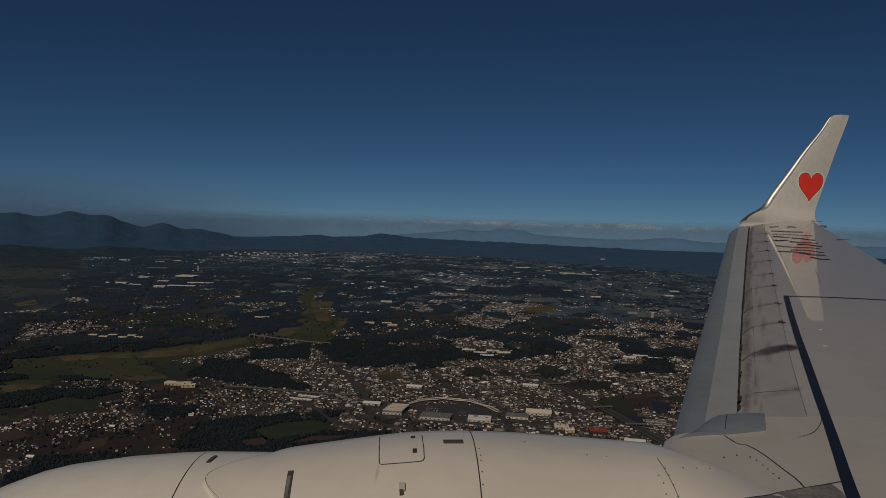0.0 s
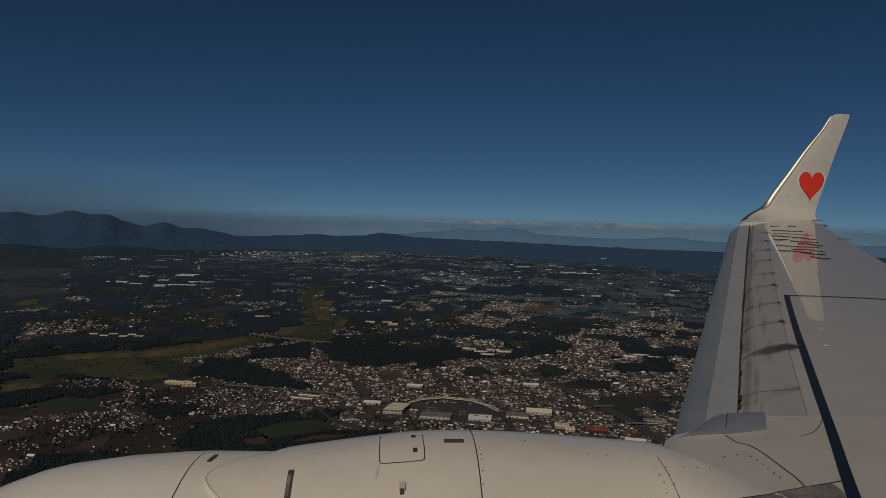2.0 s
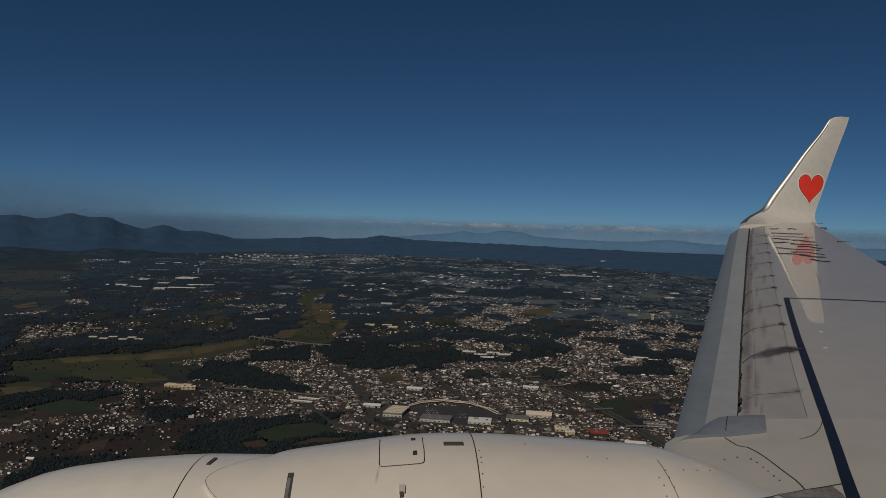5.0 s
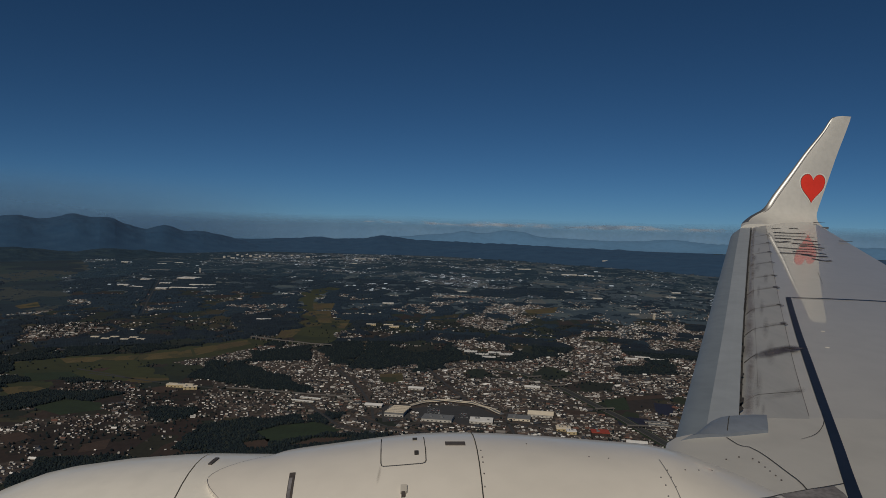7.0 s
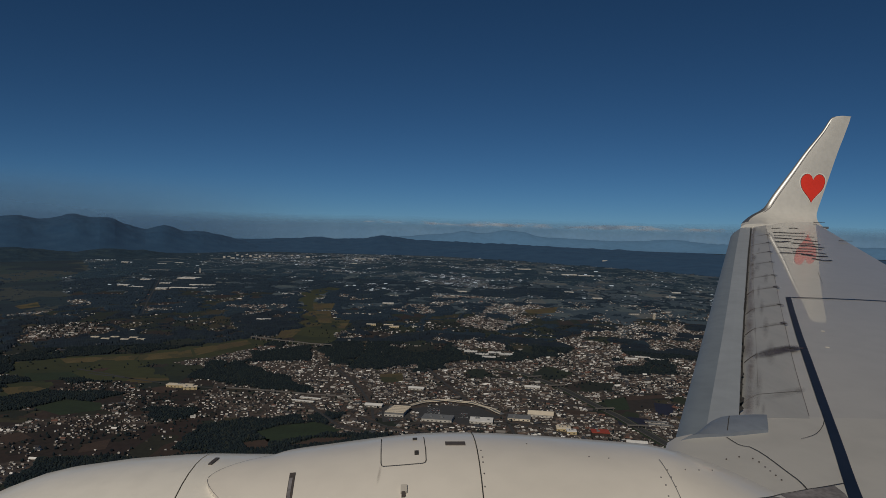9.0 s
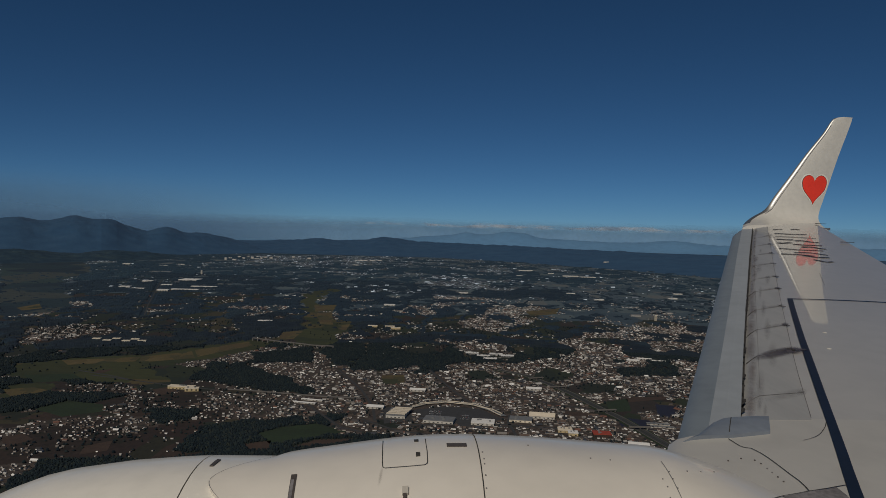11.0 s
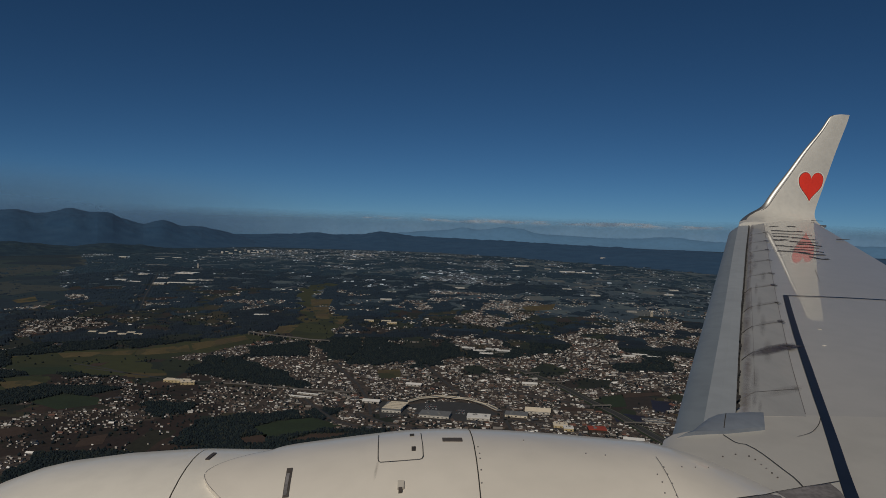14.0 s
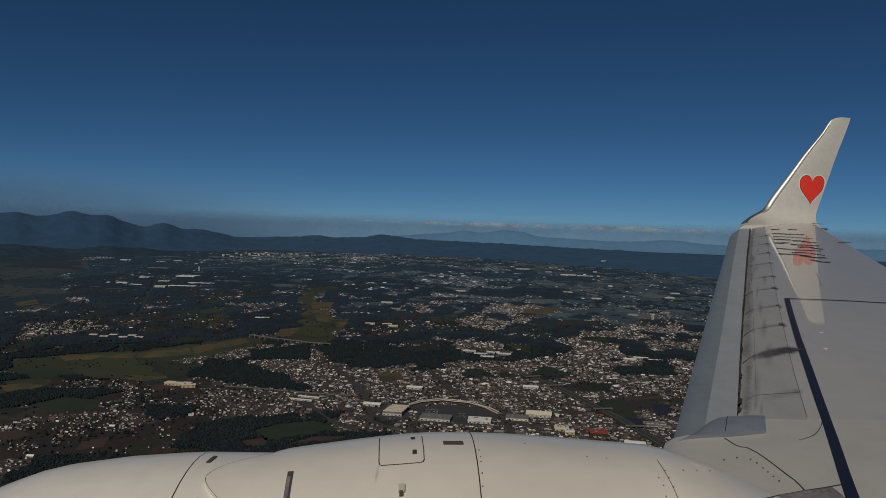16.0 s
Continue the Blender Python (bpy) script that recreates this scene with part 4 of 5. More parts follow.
        part("joint_mark", box(bmesh.new(), -0.016, 0.012, -0.02 - 0.006 * y, 0.02 + 0.004 * y, -0.002, 0.002, Matrix.Translation(panel_point(y, 0.985, 0.003))), SEAM, skin, "dark mark where two joints cross")
ribbon("panel_joint", [panel_point(y, 1, 0.002) for y in span_steps(4.35, 14.5, 24)], 0.005, DULL_GREY, skin)
ribbon("panel_joint", [panel_point(y, 0.3, 0.002) for y in span_steps(5.0, 14.5, 24)], 0.0035, CREASE, skin)


def stain(y, c, half_span, half_chord, skew, mat, label, lift=0.007):
    """A smear on the wing: half_span along the wing, half_chord across it, slanted by skew."""
    bm = bmesh.new()
    uv = bm.loops.layers.uv.new("uv")
    grid = [[bm.verts.new(on_wing(y + half_span * v + skew * u, c + half_chord * u, lift)) for u in (-1, -0.5, 0, 0.5, 1)] for v in (-1, 0, 1)]
    for p in range(2):
        for q in range(4):
            f = bm.faces.new((grid[p][q], grid[p][q + 1], grid[p + 1][q + 1], grid[p + 1][q]))
            for loop, (a, b) in zip(f.loops, ((q, p), (q + 1, p), (q + 1, p + 1), (q, p + 1))):
                loop[uv].uv = (a / 4, b / 2)
    return part("stain", bm, mat, skin, label)


stain(5.73, 0.62, 0.14, 0.21, 0.15, SOOT, "dark dull grey mark across a panel")
stain(5.80, 0.74, 0.10, 0.11, 0.02, SOOT, "dark dull grey mark across a panel", 0.0085)
stain(5.82, 0.80, 0.035, 0.10, 0.0, SOOT, "dark dull grey mark across a panel", 0.0095)
for y in RIBS[1:-1]:
    fold, rear = along(FOLD_LINE, y), along(REAR_LINE, y)
    stain(y - 0.05, (fold + rear) / 2 + 0.04, 0.09, (rear - fold) * 0.55, 0.10, FAINT, "oily streak at a joint")
    stain(y, rear - 0.012, 0.08, 0.04, 0.01, SOOT if y > 6 and rng_wing.random() < 0.6 else FAINT, "dark spot where two joints cross", 0.0088)
    stain(y - 0.26, fold, 0.13, 0.018, 0.0, FAINT, "dark spot where two joints cross", 0.0089)
for q in range(15):
    y = 4.6 + 0.66 * q
    stain(y, along(GAP_LINE, y) + rng_wing.uniform(0.05, 0.075), rng_wing.uniform(0.40, 0.60), rng_wing.uniform(0.03, 0.06), 0, BROWN, "brown grime along the slat gap", 0.0085)
for q in range(9):
    y = 4.9 + 0.8 * q
    stain(y, rng_wing.uniform(along(FOLD_LINE, y), along(REAR_LINE, y) - 0.08), rng_wing.uniform(0.15, 0.5), rng_wing.uniform(0.02, 0.06), 0.05, FAINT, "faint oily streak along the panel", 0.0092)
stain(4.45, 0.512, 0.12, 0.016, 0.02, FAINT, "dark streak beside the fairing", 0.0096)


def band(name, rows, mat, label):
    """A painted band between two chordwise limits at stations along the span."""
    bm, prev = bmesh.new(), None
    for y, c0, c1 in rows:
        pair = [bm.verts.new(on_wing(y, c0 + (c1 - c0) * f, 0.006)) for f in (0, 0.5, 1)]
        for p in range(2) if prev else ():
            bm.faces.new((prev[p], prev[p + 1], pair[p + 1], pair[p]))
        prev = pair
    return part(name, bm, mat, skin, label)


STRIPE = ([2.2, 3.35, 3.53, 3.87, 4.27, 4.77, 5.39, 6.19, 7.11, 7.815], [0.970, 0.922, 0.915, 0.905, 0.890, 0.868, 0.841, 0.808, 0.780, 0.763], [1.062, 0.990, 0.980, 0.969, 0.951, 0.929, 0.904, 0.867, 0.838, 0.822])
band("navy_stripe", [(y, float(np.interp(y, STRIPE[0], STRIPE[1])), float(np.interp(y, STRIPE[0], STRIPE[2]))) for y in span_steps(2.2, 7.815, 28)], NAVY, "navy blue walkway stripe")
ribbon("navy_line", [on_wing(7.795 - 0.04 * q / 9, 0.80 + 0.25 * q, 0.006) for q in range(10)], 0.030, NAVY, skin, "thin navy walkway line")
ribbon("panel_joint", [on_wing(y, c, 0.005) for y, c in ((4.33, 0.897), (4.27, 0.887), (4.21, 0.876), (4.165, 0.862), (4.12, 0.845), (4.088, 0.829), (4.062, 0.81), (4.046, 0.793), (4.025, 0.765), (4.005, 0.731))], 0.005, SEAM, skin, taper=0.5)
ribbon("panel_joint", [on_wing(y, 1.25, 0.005) for y in span_steps(8.6, 9.4, 6)], 0.004, CREASE, skin)
for y, c in ((6.42, 1.063), (5.90, 1.057)):
    bm = bmesh.new()
    bmesh.ops.create_uvsphere(bm, u_segments=10, v_segments=6, radius=0.020, matrix=Matrix.Translation(on_wing(y, c, 0.0)) @ Matrix.Diagonal((1, 0.9, 0.25, 1)))
    part("fuel_cap", bm, DARKENED_WHITE, skin, "small pale flush fitting", True)
# painted registration near the tip: plain bars
for y, c0, c1 in ((14.0, 0.68, 0.86), (14.0, 1.02, 1.2), (13.35, 0.70, 1.30), (12.95, 0.71, 1.44), (12.62, 0.72, 1.02), (12.5, 1.05, 1.46), (12.2, 0.74, 0.98), (12.1, 1.0, 1.48),
                  (11.85, 1.12, 1.52), (11.55, 0.75, 1.46), (11.25, 0.98, 1.5), (11.02, 0.77, 1.28), (10.95, 1.1, 1.5), (10.62, 1.24, 1.53)):
    n = 10
    sway = rng_wing.uniform(-0.05, 0.05)
    ribbon("registration_bar", [on_wing(y - 0.42 * (c0 + (c1 - c0) * q / n - 0.7) + sway * math.sin(6.0 * q / n + y), c0 + (c1 - c0) * q / n, 0.006) for q in range(n + 1)], rng_wing.uniform(0.06, 0.10), NAVY, skin, "dark painted registration bar", 0.8)
# wing root: white leading edge and the blue-grey slat end fairing
root_ring = lambda y: [edge_at(y) + Vector(p) for p in ((0.37, 0, 0.014), (0.2, 0, 0.007), (0.08, 0, -0.003), (0.0, 0, -0.022), (-0.05, 0, -0.055), (-0.03, 0, -0.14), (0.37, 0, -0.3))]
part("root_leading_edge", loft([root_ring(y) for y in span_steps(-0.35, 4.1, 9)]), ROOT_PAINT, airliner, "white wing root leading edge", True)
rings = []
for q in range(8):
    f = q / 7
    up = 0.026 * math.sin(math.pi * min(1, 0.2 + f * 0.75))
    e = 0.035 + 0.115 * f ** 0.55
    ring = []
    for c, z in ((0.541 - 0.008 * f, 0.028 + up * 0.3), (0.45, 0.026 + up * 0.8), (0.30, 0.014 + up), (e + 0.10, 0.012 + up), (e + 0.045, 0.004 + up * 0.7), (e, -0.010), (e - 0.012, -0.08), (e + 0.04, -0.16), (0.541, -0.12)):
        ring.append(edge_at(4.035 + 0.065 * max(0.0, (c - 0.28) / 0.26) * (1 - f) + (0.31 - 0.11 * min(1.0, max(0.0, (0.29 - c) / 0.14)) ** 1.5) * f) + Vector((c, 0, z)))
    rings.append(ring)
part("slat_end_fairing", loft(rings), BOX_GREY, airliner, "blue-grey fairing at the inboard slat end", True)
ribbon("panel_joint", [edge_at(y) + Vector((c, 0, h)) for y, c, h in ((4.045, 0.300, 0.022), (4.08, 0.300, 0.036), (4.14, 0.300, 0.043), (4.215, 0.300, 0.044), (4.28, 0.300, 0.036), (4.33, 0.300, 0.024))], 0.005, SEAM, skin)

# ---- winglet ----
TIP = edge_at(14.9)
STATIONS = [(-0.10, -0.30, -0.03, 1.82, 0), (0.06, 0.0, 0.05, 1.73, 12), (0.225, 0.22, 0.13, 1.60, 28), (0.45, 0.39, 0.25, 1.42, 55), (0.74, 0.47, 0.41, 1.19, 76), (0.95, 0.51, 0.70, 1.09, 82),
            (1.33, 0.56, 1.20, 0.89, 83), (1.66, 0.60, 1.65, 0.72, 83), (2.03, 0.645, 2.10, 0.53, 83), (2.21, 0.675, 2.37, 0.455, 83), (2.30, 0.683, 2.445, 0.385, 83), (2.46, 0.686, 2.475, 0.24, 83)]


def winglet_ring(st, grow=0.0, upto=1.0):
    dx, dy, dz, chord, turn = st
    n = Vector((0, -math.sin(radians(turn)), math.cos(radians(turn))))
    thick = 0.045 * chord + 0.012
    shape = ((0, 0), (0.015, 0.35), (0.06, 0.75), (0.2, 1.0), (0.45, 0.95), (0.75, 0.5), (1, 0.06))
    o = TIP + Vector((dx, dy, dz))
    pts = shape if upto == 1 else ((0, 0), (0.015, 0.35), (0.06, 0.75), (upto, 0.82))
    up = [o + Vector((c * chord - grow, 0, 0)) + n * (h * thick + grow) for c, h in pts]
    return up + [o + Vector((c * chord - grow, 0, 0)) - n * (h * thick + grow) for c, h in pts[:0:-1]]


FINE = []
for q in range(len(STATIONS) - 1):
    a, b, c, d = (np.array(STATIONS[min(max(q + e, 0), len(STATIONS) - 1)]) for e in (-1, 0, 1, 2))
    for t in (0, 1 / 3, 2 / 3):
        FINE.append(tuple(float(v) for v in 0.5 * (2 * b + (c - a) * t + (2 * a - 5 * b + 4 * c - d) * t * t + (3 * b - a - 3 * c + d) * t ** 3)))
FINE.append(STATIONS[-1])
winglet = part("winglet", loft([winglet_ring(s) for s in FINE]), DARKENED_WHITE, airliner, "white swept blended winglet with a red heart", True)
part("winglet_edge", loft([winglet_ring(s, 0.005, 0.085) for s in FINE[2:-3]]), CHROME, winglet, "polished metal leading edge", True)


def on_winglet(x, z, lift):
    """The winglet's inboard face at x and z from its root."""
    zs = [st[2] for st in STATIONS[3:-1]]
    dx, dy, chord = (float(np.interp(z, zs, [st[q] for st in STATIONS[3:-1]])) for q in (0, 1, 3))
    h = float(np.interp((x - dx) / chord, (0, 0.015, 0.06, 0.2, 0.45, 0.75, 1), (0, 0.35, 0.75, 1.0, 0.95, 0.5, 0.06)))
    return TIP + Vector((x, dy - h * (0.045 * chord + 0.012) - lift, z))


def heart(scale, lift, mat, name, label):
    bm, rings = bmesh.new(), []
    for r in (1.0, 0.75, 0.5, 0.25):
        ring = []
        for q in range(48):
            a = 2 * math.pi * q / 48
            u = math.sin(a) ** 3
            v = (13 * math.cos(a) - 5 * math.cos(2 * a) - 2 * math.cos(3 * a) - math.cos(4 * a)) / 16
            v = v * 1.06 - 0.08 if v < 0 else v
            ring.append(bm.verts.new(on_winglet(1.808 + r * scale * (u * 0.288 + v * 0.033), 0.935 + r * scale * v * 0.335, lift)))
        rings.append(ring)
    for a, b in zip(rings, rings[1:]):
        for q in range(48):
            bm.faces.new((a[q], a[(q + 1) % 48], b[(q + 1) % 48], b[q]))
    bm.faces.new(rings[-1])
    return part(name, bm, mat, winglet, label, True)


ribbon("edge_joint", [on_winglet(float(np.interp(z, [st[2] for st in STATIONS[3:-1]], [st[0] + 0.095 * st[3] for st in STATIONS[3:-1]])), z, 0.004) for z in [0.2 + 0.11 * q for q in range(20)]], 0.014, DULL_GREY, winglet, "dark joint behind the polished edge")
heart(1.085, 0.003, WHITE_PAINT, "heart_border", "pale border round the heart")
heart(1.0, 0.005, SEAM, "heart_outline", "thin dark outline of the heart")
heart(0.965, 0.008, RED, "heart", "bright red painted heart")
for y, back in ((14.55, -0.02), (12.2, -0.14)):
    bm = bmesh.new()
    e = on_wing(y, chord_at(y) + back, 0.02)
    bmesh.ops.create_cone(bm, segments=6, radius1=0.008, radius2=0.004, depth=0.24, matrix=Matrix.Translation(e + Vector((0.10, 0, 0.0))) @ Matrix.Rotation(math.pi / 2, 4, "Y"))
    part("static_wick", bm, SEAM, airliner, "thin dark static wick")
bm = box(bmesh.new(), -0.10, 0.10, -0.03, 0.03, -0.02, 0.03, Matrix.Translation(TIP + Vector((1.74, -0.1, 0.02))))
part("tail_light", bm, CHROME, airliner, "small pale wing tip light")

# ---- engine cowl ----
def dome_width(x):
    """Half the breadth, in degrees, of the raised cowl at x: a blunt nose that opens backwards."""
    u = max(0.0, x + 0.808)
    return min(105.0, 28 * u + 19 * math.sqrt(u) + 110 * max(0.0, u - 0.22))


def dome(x, angle):
    """The raised cowl's radius round the engine's axis, angle degrees from the top towards the cabin."""
    k = min(1.0, abs(angle - 10.5) / max(0.01, dome_width(x)))
    return 1.048 + 0.104 * ease(0, 1.1, x + 0.808) * math.sqrt(1 - k * k) - 0.33 * ease(1.15, 2.3, x) - 0.040 * ease(0.4, 1.4, x)


def cowl_point(x, angle, lift=0.0):
    r = dome(x, angle) + lift
    return Vector((x, 3.3 - r * math.sin(radians(angle)), -2.13 + r * math.cos(radians(angle))))


TURNS = [radians(360 * q / 64) for q in range(64)]


def round_ring(x, y, z, r):
    return [Vector((x, y - r * math.sin(a), z + r * math.cos(a))) for a in TURNS]


NOSE = [(-2.02, 0.62), (-2.00, 0.69), (-1.94, 0.765), (-1.86, 0.840), (-1.77, 0.883), (-1.65, 0.930), (-1.53, 0.961), (-1.28, 0.999), (-1.04, 1.02), (-0.916, 1.027)]
inlet = part("inlet_cowl", loft([round_ring(x, 3.3, -2.13, r) for x, r in NOSE]), WHITE_PAINT, airliner, "white engine inlet cowl", True)
BODY = [(-0.910, 1.027), (-0.5, 1.03), (0.2, 1.03), (0.9, 1.0), (1.1, 0.97)]
cowl = part("fan_cowl", loft([round_ring(x, 3.3, -2.13, r) for x, r in BODY]), WHITE_PAINT, airliner, "white fan cowl", True)
part("exhaust_cowl", loft([round_ring(x, 3.3, -2.13, r) for x, r in ((1.05, 0.985), (1.3, 0.97), (1.6, 0.93), (2.0, 0.84), (2.6, 0.66))]), BOX_GREY, airliner, "grey exhaust cowl", True)
part("cowl_seam_ring", loft([round_ring(-0.93, 3.3, -2.13, 1.02), round_ring(-0.90, 3.3, -2.13, 1.02)]), SEAM, cowl, "dark joint between cowls", True)
stations = [-0.808 + 0.0009 + 0.03 * (q / 10) ** 2 if q < 10 else -0.778 + 0.028 * (q - 10) for q in range(44)] + [0.2 + 0.1 * q for q in range(9)] + [1.05 + 0.06 * q for q in range(26)]
rings = []
for x in stations:
    ks = [-1.0 + q / 60 for q in range(121)]
    ring = [cowl_point(x, 10.5 + dome_width(x) * k) for k in ks]
    rings.append([cowl_point(x, 10.5 - dome_width(x) * 1.02, -0.1)] + ring + [cowl_point(x, 10.5 + dome_width(x) * 1.02, -0.1)])
blister = part("cowl_fairing", loft(rings, closed=False), COWL_SHADE_PAINT, airliner, "white raised cowl and pylon fairing", True)


def on_cowl(pts, lift=0.004):
    return [cowl_point(x, a, lift) for x, a in pts]


def arc(x0, x1, a0, a1, n=14):
    return [(x0 + (x1 - x0) * q / n, a0 + (a1 - a0) * q / n) for q in range(n + 1)]


ribbon("cowl_seam", on_cowl(arc(0.345, 0.325, -25, 60)), 0.0048, SEAM, blister)
ribbon("cowl_seam", on_cowl(arc(1.160, 1.125, 5, 60)), 0.003, CREASE, blister)
ribbon("cowl_seam", on_cowl([(-0.092, -20), (-0.090, -6), (-0.086, 3), (-0.081, 10.0), (-0.078, 11.0), (-0.070, 11.45), (0.022, 11.55), (0.096, 11.4), (0.107, 11.0), (0.111, 10.2), (0.111, 5), (0.107, -4), (0.105, -20)]), 0.0038, SEAM, blister, "thin outline of an access door")
ribbon("panel_joint", [on_wing(y, c, 0.004) for y, c in ((4.03, 0.298), (3.975, 0.335), (3.93, 0.367), (3.908, 0.395), (3.896, 0.433), (3.838, 0.484), (3.77, 0.53), (3.699, 0.572), (3.576, 0.643), (3.514, 0.681), (3.455, 0.709), (3.403, 0.728))], 0.006, SEAM, skin)


# Shade along the raised cowl's edge, painted as a thin grey line.
for side in (-1, 1):
    ribbon("cowl_seam", on_cowl([(x, 10.5 + side * 0.995 * dome_width(x)) for x in [-0.8078 + 0.24 * (q / 30) ** 2 for q in range(31)]], 0.002), 0.0022, DULL_GREY, blister, "thin painted shade line round the raised cowl")


def cowl_plate(name, x0, x1, a0, a1, mat, label, lift=0.004, skew=0.0):
    rings = [[cowl_point(x + skew * f, a0 + (a1 - a0) * f, h) for h, x in ((0.0, x0), (0.0, x1), (lift, x1), (lift, x0))] for f in (0, 0.25, 0.5, 0.75, 1)]
    return part(name, loft(rings), mat, blister, label)


cowl_plate("vent_slot", 0.201, 0.291, 0.4, 2.6, SLOT, "dark bronze vent slot")
cowl_plate("vent_slot", -0.466, -0.442, 10.0, 20.6, SLOT, "dark bronze vent slot", skew=0.013)
cowl_plate("vent_flap", -0.460, -0.447, 12.4, 20.0, DULL_GREY, "dull bronze flap inside the vent slot", 0.006, skew=0.009)
cowl_plate("drain_mark", 0.062, 0.080, 5.2, 7.2, SEAM, "small dark drain hole")
cowl_plate("drain_mark", 0.055, 0.075, -4.4, -2.6, SEAM, "small dark drain hole")
cowl_plate("latch", 0.006, 0.031, 19.0, 21.2, PALE_WALL, "small pale cowl latch", 0.012)
cowl_plate("latch_mouth", 0.010, 0.024, 21.1, 22.2, SLOT, "dark bronze mouth of the cowl latch", 0.013)
bm = loft([[Vector((x, 3.3 - r * math.sin(radians(a)), -2.13 + r * math.cos(radians(a)))) for r, x in ((1.02, x0), (1.02, x0 + 0.016), (1.033, x0 + 0.016), (1.033, x0))] for a, x0 in ((-5.4, -0.849), (-2.5, -0.853), (0.4, -0.857))])
part("vent_slot", bm, SLOT, cowl, "dark bronze vent slot")
# the lip of the root fairing over the pylon
LIP = [(1.41, 18.2), (1.455, 16.7), (1.523, 14.3), (1.575, 12.1), (1.628, 9.7), (1.69, 6.1)]
bm = bmesh.new()
pairs = [[bm.verts.new(cowl_point(x, a + e, 0.002)) for e in (0, 9)] for x, a in LIP + [(1.78, 2.0)]]
for p, q in zip(pairs, pairs[1:]):
    bm.faces.new((p[0], q[0], q[1], p[1]))
part("pylon_panel", bm, DULL_GREY, blister, "dull grey panel below the fairing lip")
lip = [cowl_point(x, a, 0.004) for x, a in LIP] + [on_wing(3.352, 0.60, 0.007), on_wing(3.372, 0.66, 0.007), on_wing(3.402, 0.73, 0.006), on_wing(3.432, 0.822, 0.006), on_wing(3.471, 0.921, 0.006)]
ribbon("fairing_gap", lip, 0.005, SEAM, skin, "dark gap under the fairing lip")
bm = bmesh.new()
bm.faces.new([bm.verts.new(on_wing(y, c, 0.005)) for y, c in ((3.345, 0.585), (3.369, 0.66), (3.400, 0.735), (3.425, 0.82), (3.445, 0.865), (3.36, 0.91), (3.28, 0.93), (3.20, 0.80), (3.18, 0.56))])
part("pylon_panel", bm, DULL_GREY, skin, "dull grey panel below the fairing lip")
for y, c in ((3.742, 0.312), (3.768, 0.380), (3.746, 0.454), (3.705, 0.488), (3.646, 0.521), (3.601, 0.547), (3.551, 0.575), (3.502, 0.603)):
    bm = bmesh.new()
    bmesh.ops.create_cone(bm, cap_ends=True, segments=8, radius1=0.0048, radius2=0.004, depth=0.004, matrix=Matrix.Translation(on_wing(y, c, 0.004)))
    part("rivet", bm, SLOT if rng_wing.random() < 0.6 else DULL_GREY, skin)
RIVETS = [(0.354, 5.7), (0.355, 9), (0.353, 11.2), (0.350, 15.5), (0.345, 19.7), (1.162, 10.1), (1.158, 13.1), (1.156, 16.5), (1.149, 20.3), (1.103, 19.8), (1.115, 16.2), (1.112, 13.4), (1.253, 8.7), (1.327, 7.2), (1.410, 4.5), (0.574, 0.4), (0.835, 6.1), (0.923, 6.2)]
for x, a in RIVETS:
    bm = bmesh.new()
    bmesh.ops.create_cone(bm, cap_ends=True, segments=8, radius1=0.0036, radius2=0.003, depth=0.004, matrix=Matrix.Translation(cowl_point(x, a, 0.002)) @ Matrix.Rotation(radians(a), 4, "X"))
    part("rivet", bm, CREASE if rng_wing.random() < 0.6 else DULL_GREY, blister)

def cowl_stain(x, a, half_x, half_a, skew, mat, label):
    """A smear on the raised cowl, half_x along it and half_a degrees round it."""
    bm = bmesh.new()
    uv = bm.loops.layers.uv.new("uv")
    grid = [[bm.verts.new(cowl_point(x + half_x * u + skew * v, a + half_a * v, 0.0022)) for u in (-1, -0.5, 0, 0.5, 1)] for v in (-1, -0.6, -0.2, 0.2, 0.6, 1)]
    for p in range(5):
        for q in range(4):
            f = bm.faces.new((grid[p][q], grid[p][q + 1], grid[p + 1][q + 1], grid[p + 1][q]))
            for loop, (s, t) in zip(f.loops, ((q, p), (q + 1, p), (q + 1, p + 1), (q, p + 1))):
                loop[uv].uv = (s / 4, t / 5)
    part("stain", bm, mat, blister, label)


cowl_stain(-0.085, 14.0, 0.008, 4.5, -0.006, DUST, "faint grey streak below an access door")

# ---- fuselage round the camera: a plain shell, open at the one cabin window ----
BARREL = [(-13.0, 0.5), (-12.2, 1.05), (-11.0, 1.45), (-9.5, 1.75), (-8.0, 1.88), (-4.0, 1.88), (-1.0, 1.88), (-0.17, 1.88), (0.17, 1.88), (1.0, 1.88), (4.0, 1.88), (9.0, 1.88), (12.0, 1.5), (15.0, 0.9), (17.0, 0.4)]
SILL, HEAD = math.degrees(math.asin(0.30 / 1.88)), math.degrees(math.asin(0.66 / 1.88))
ROUND = [SILL, (SILL + HEAD) / 2] + [HEAD + (360 + SILL - HEAD) * q / 44 for q in range(44)]
bm = bmesh.new()
shells = [[[bm.verts.new((x, -1.71 + (r - t) * math.cos(radians(a)), -0.48 + (r - t) * math.sin(radians(a)))) for a in ROUND] for x, r in BARREL] for t in (0.0, 0.07)]
for shell in shells:
    for q in range(len(BARREL) - 1):
        for p in range(len(ROUND)):
            if not (BARREL[q][0] == -0.17 and p < 2):
                s = (p + 1) % len(ROUND)
                bm.faces.new((shell[q][p], shell[q][s], shell[q + 1][s], shell[q + 1][p]))
    bm.faces.new(shell[0])
    bm.faces.new(shell[-1])
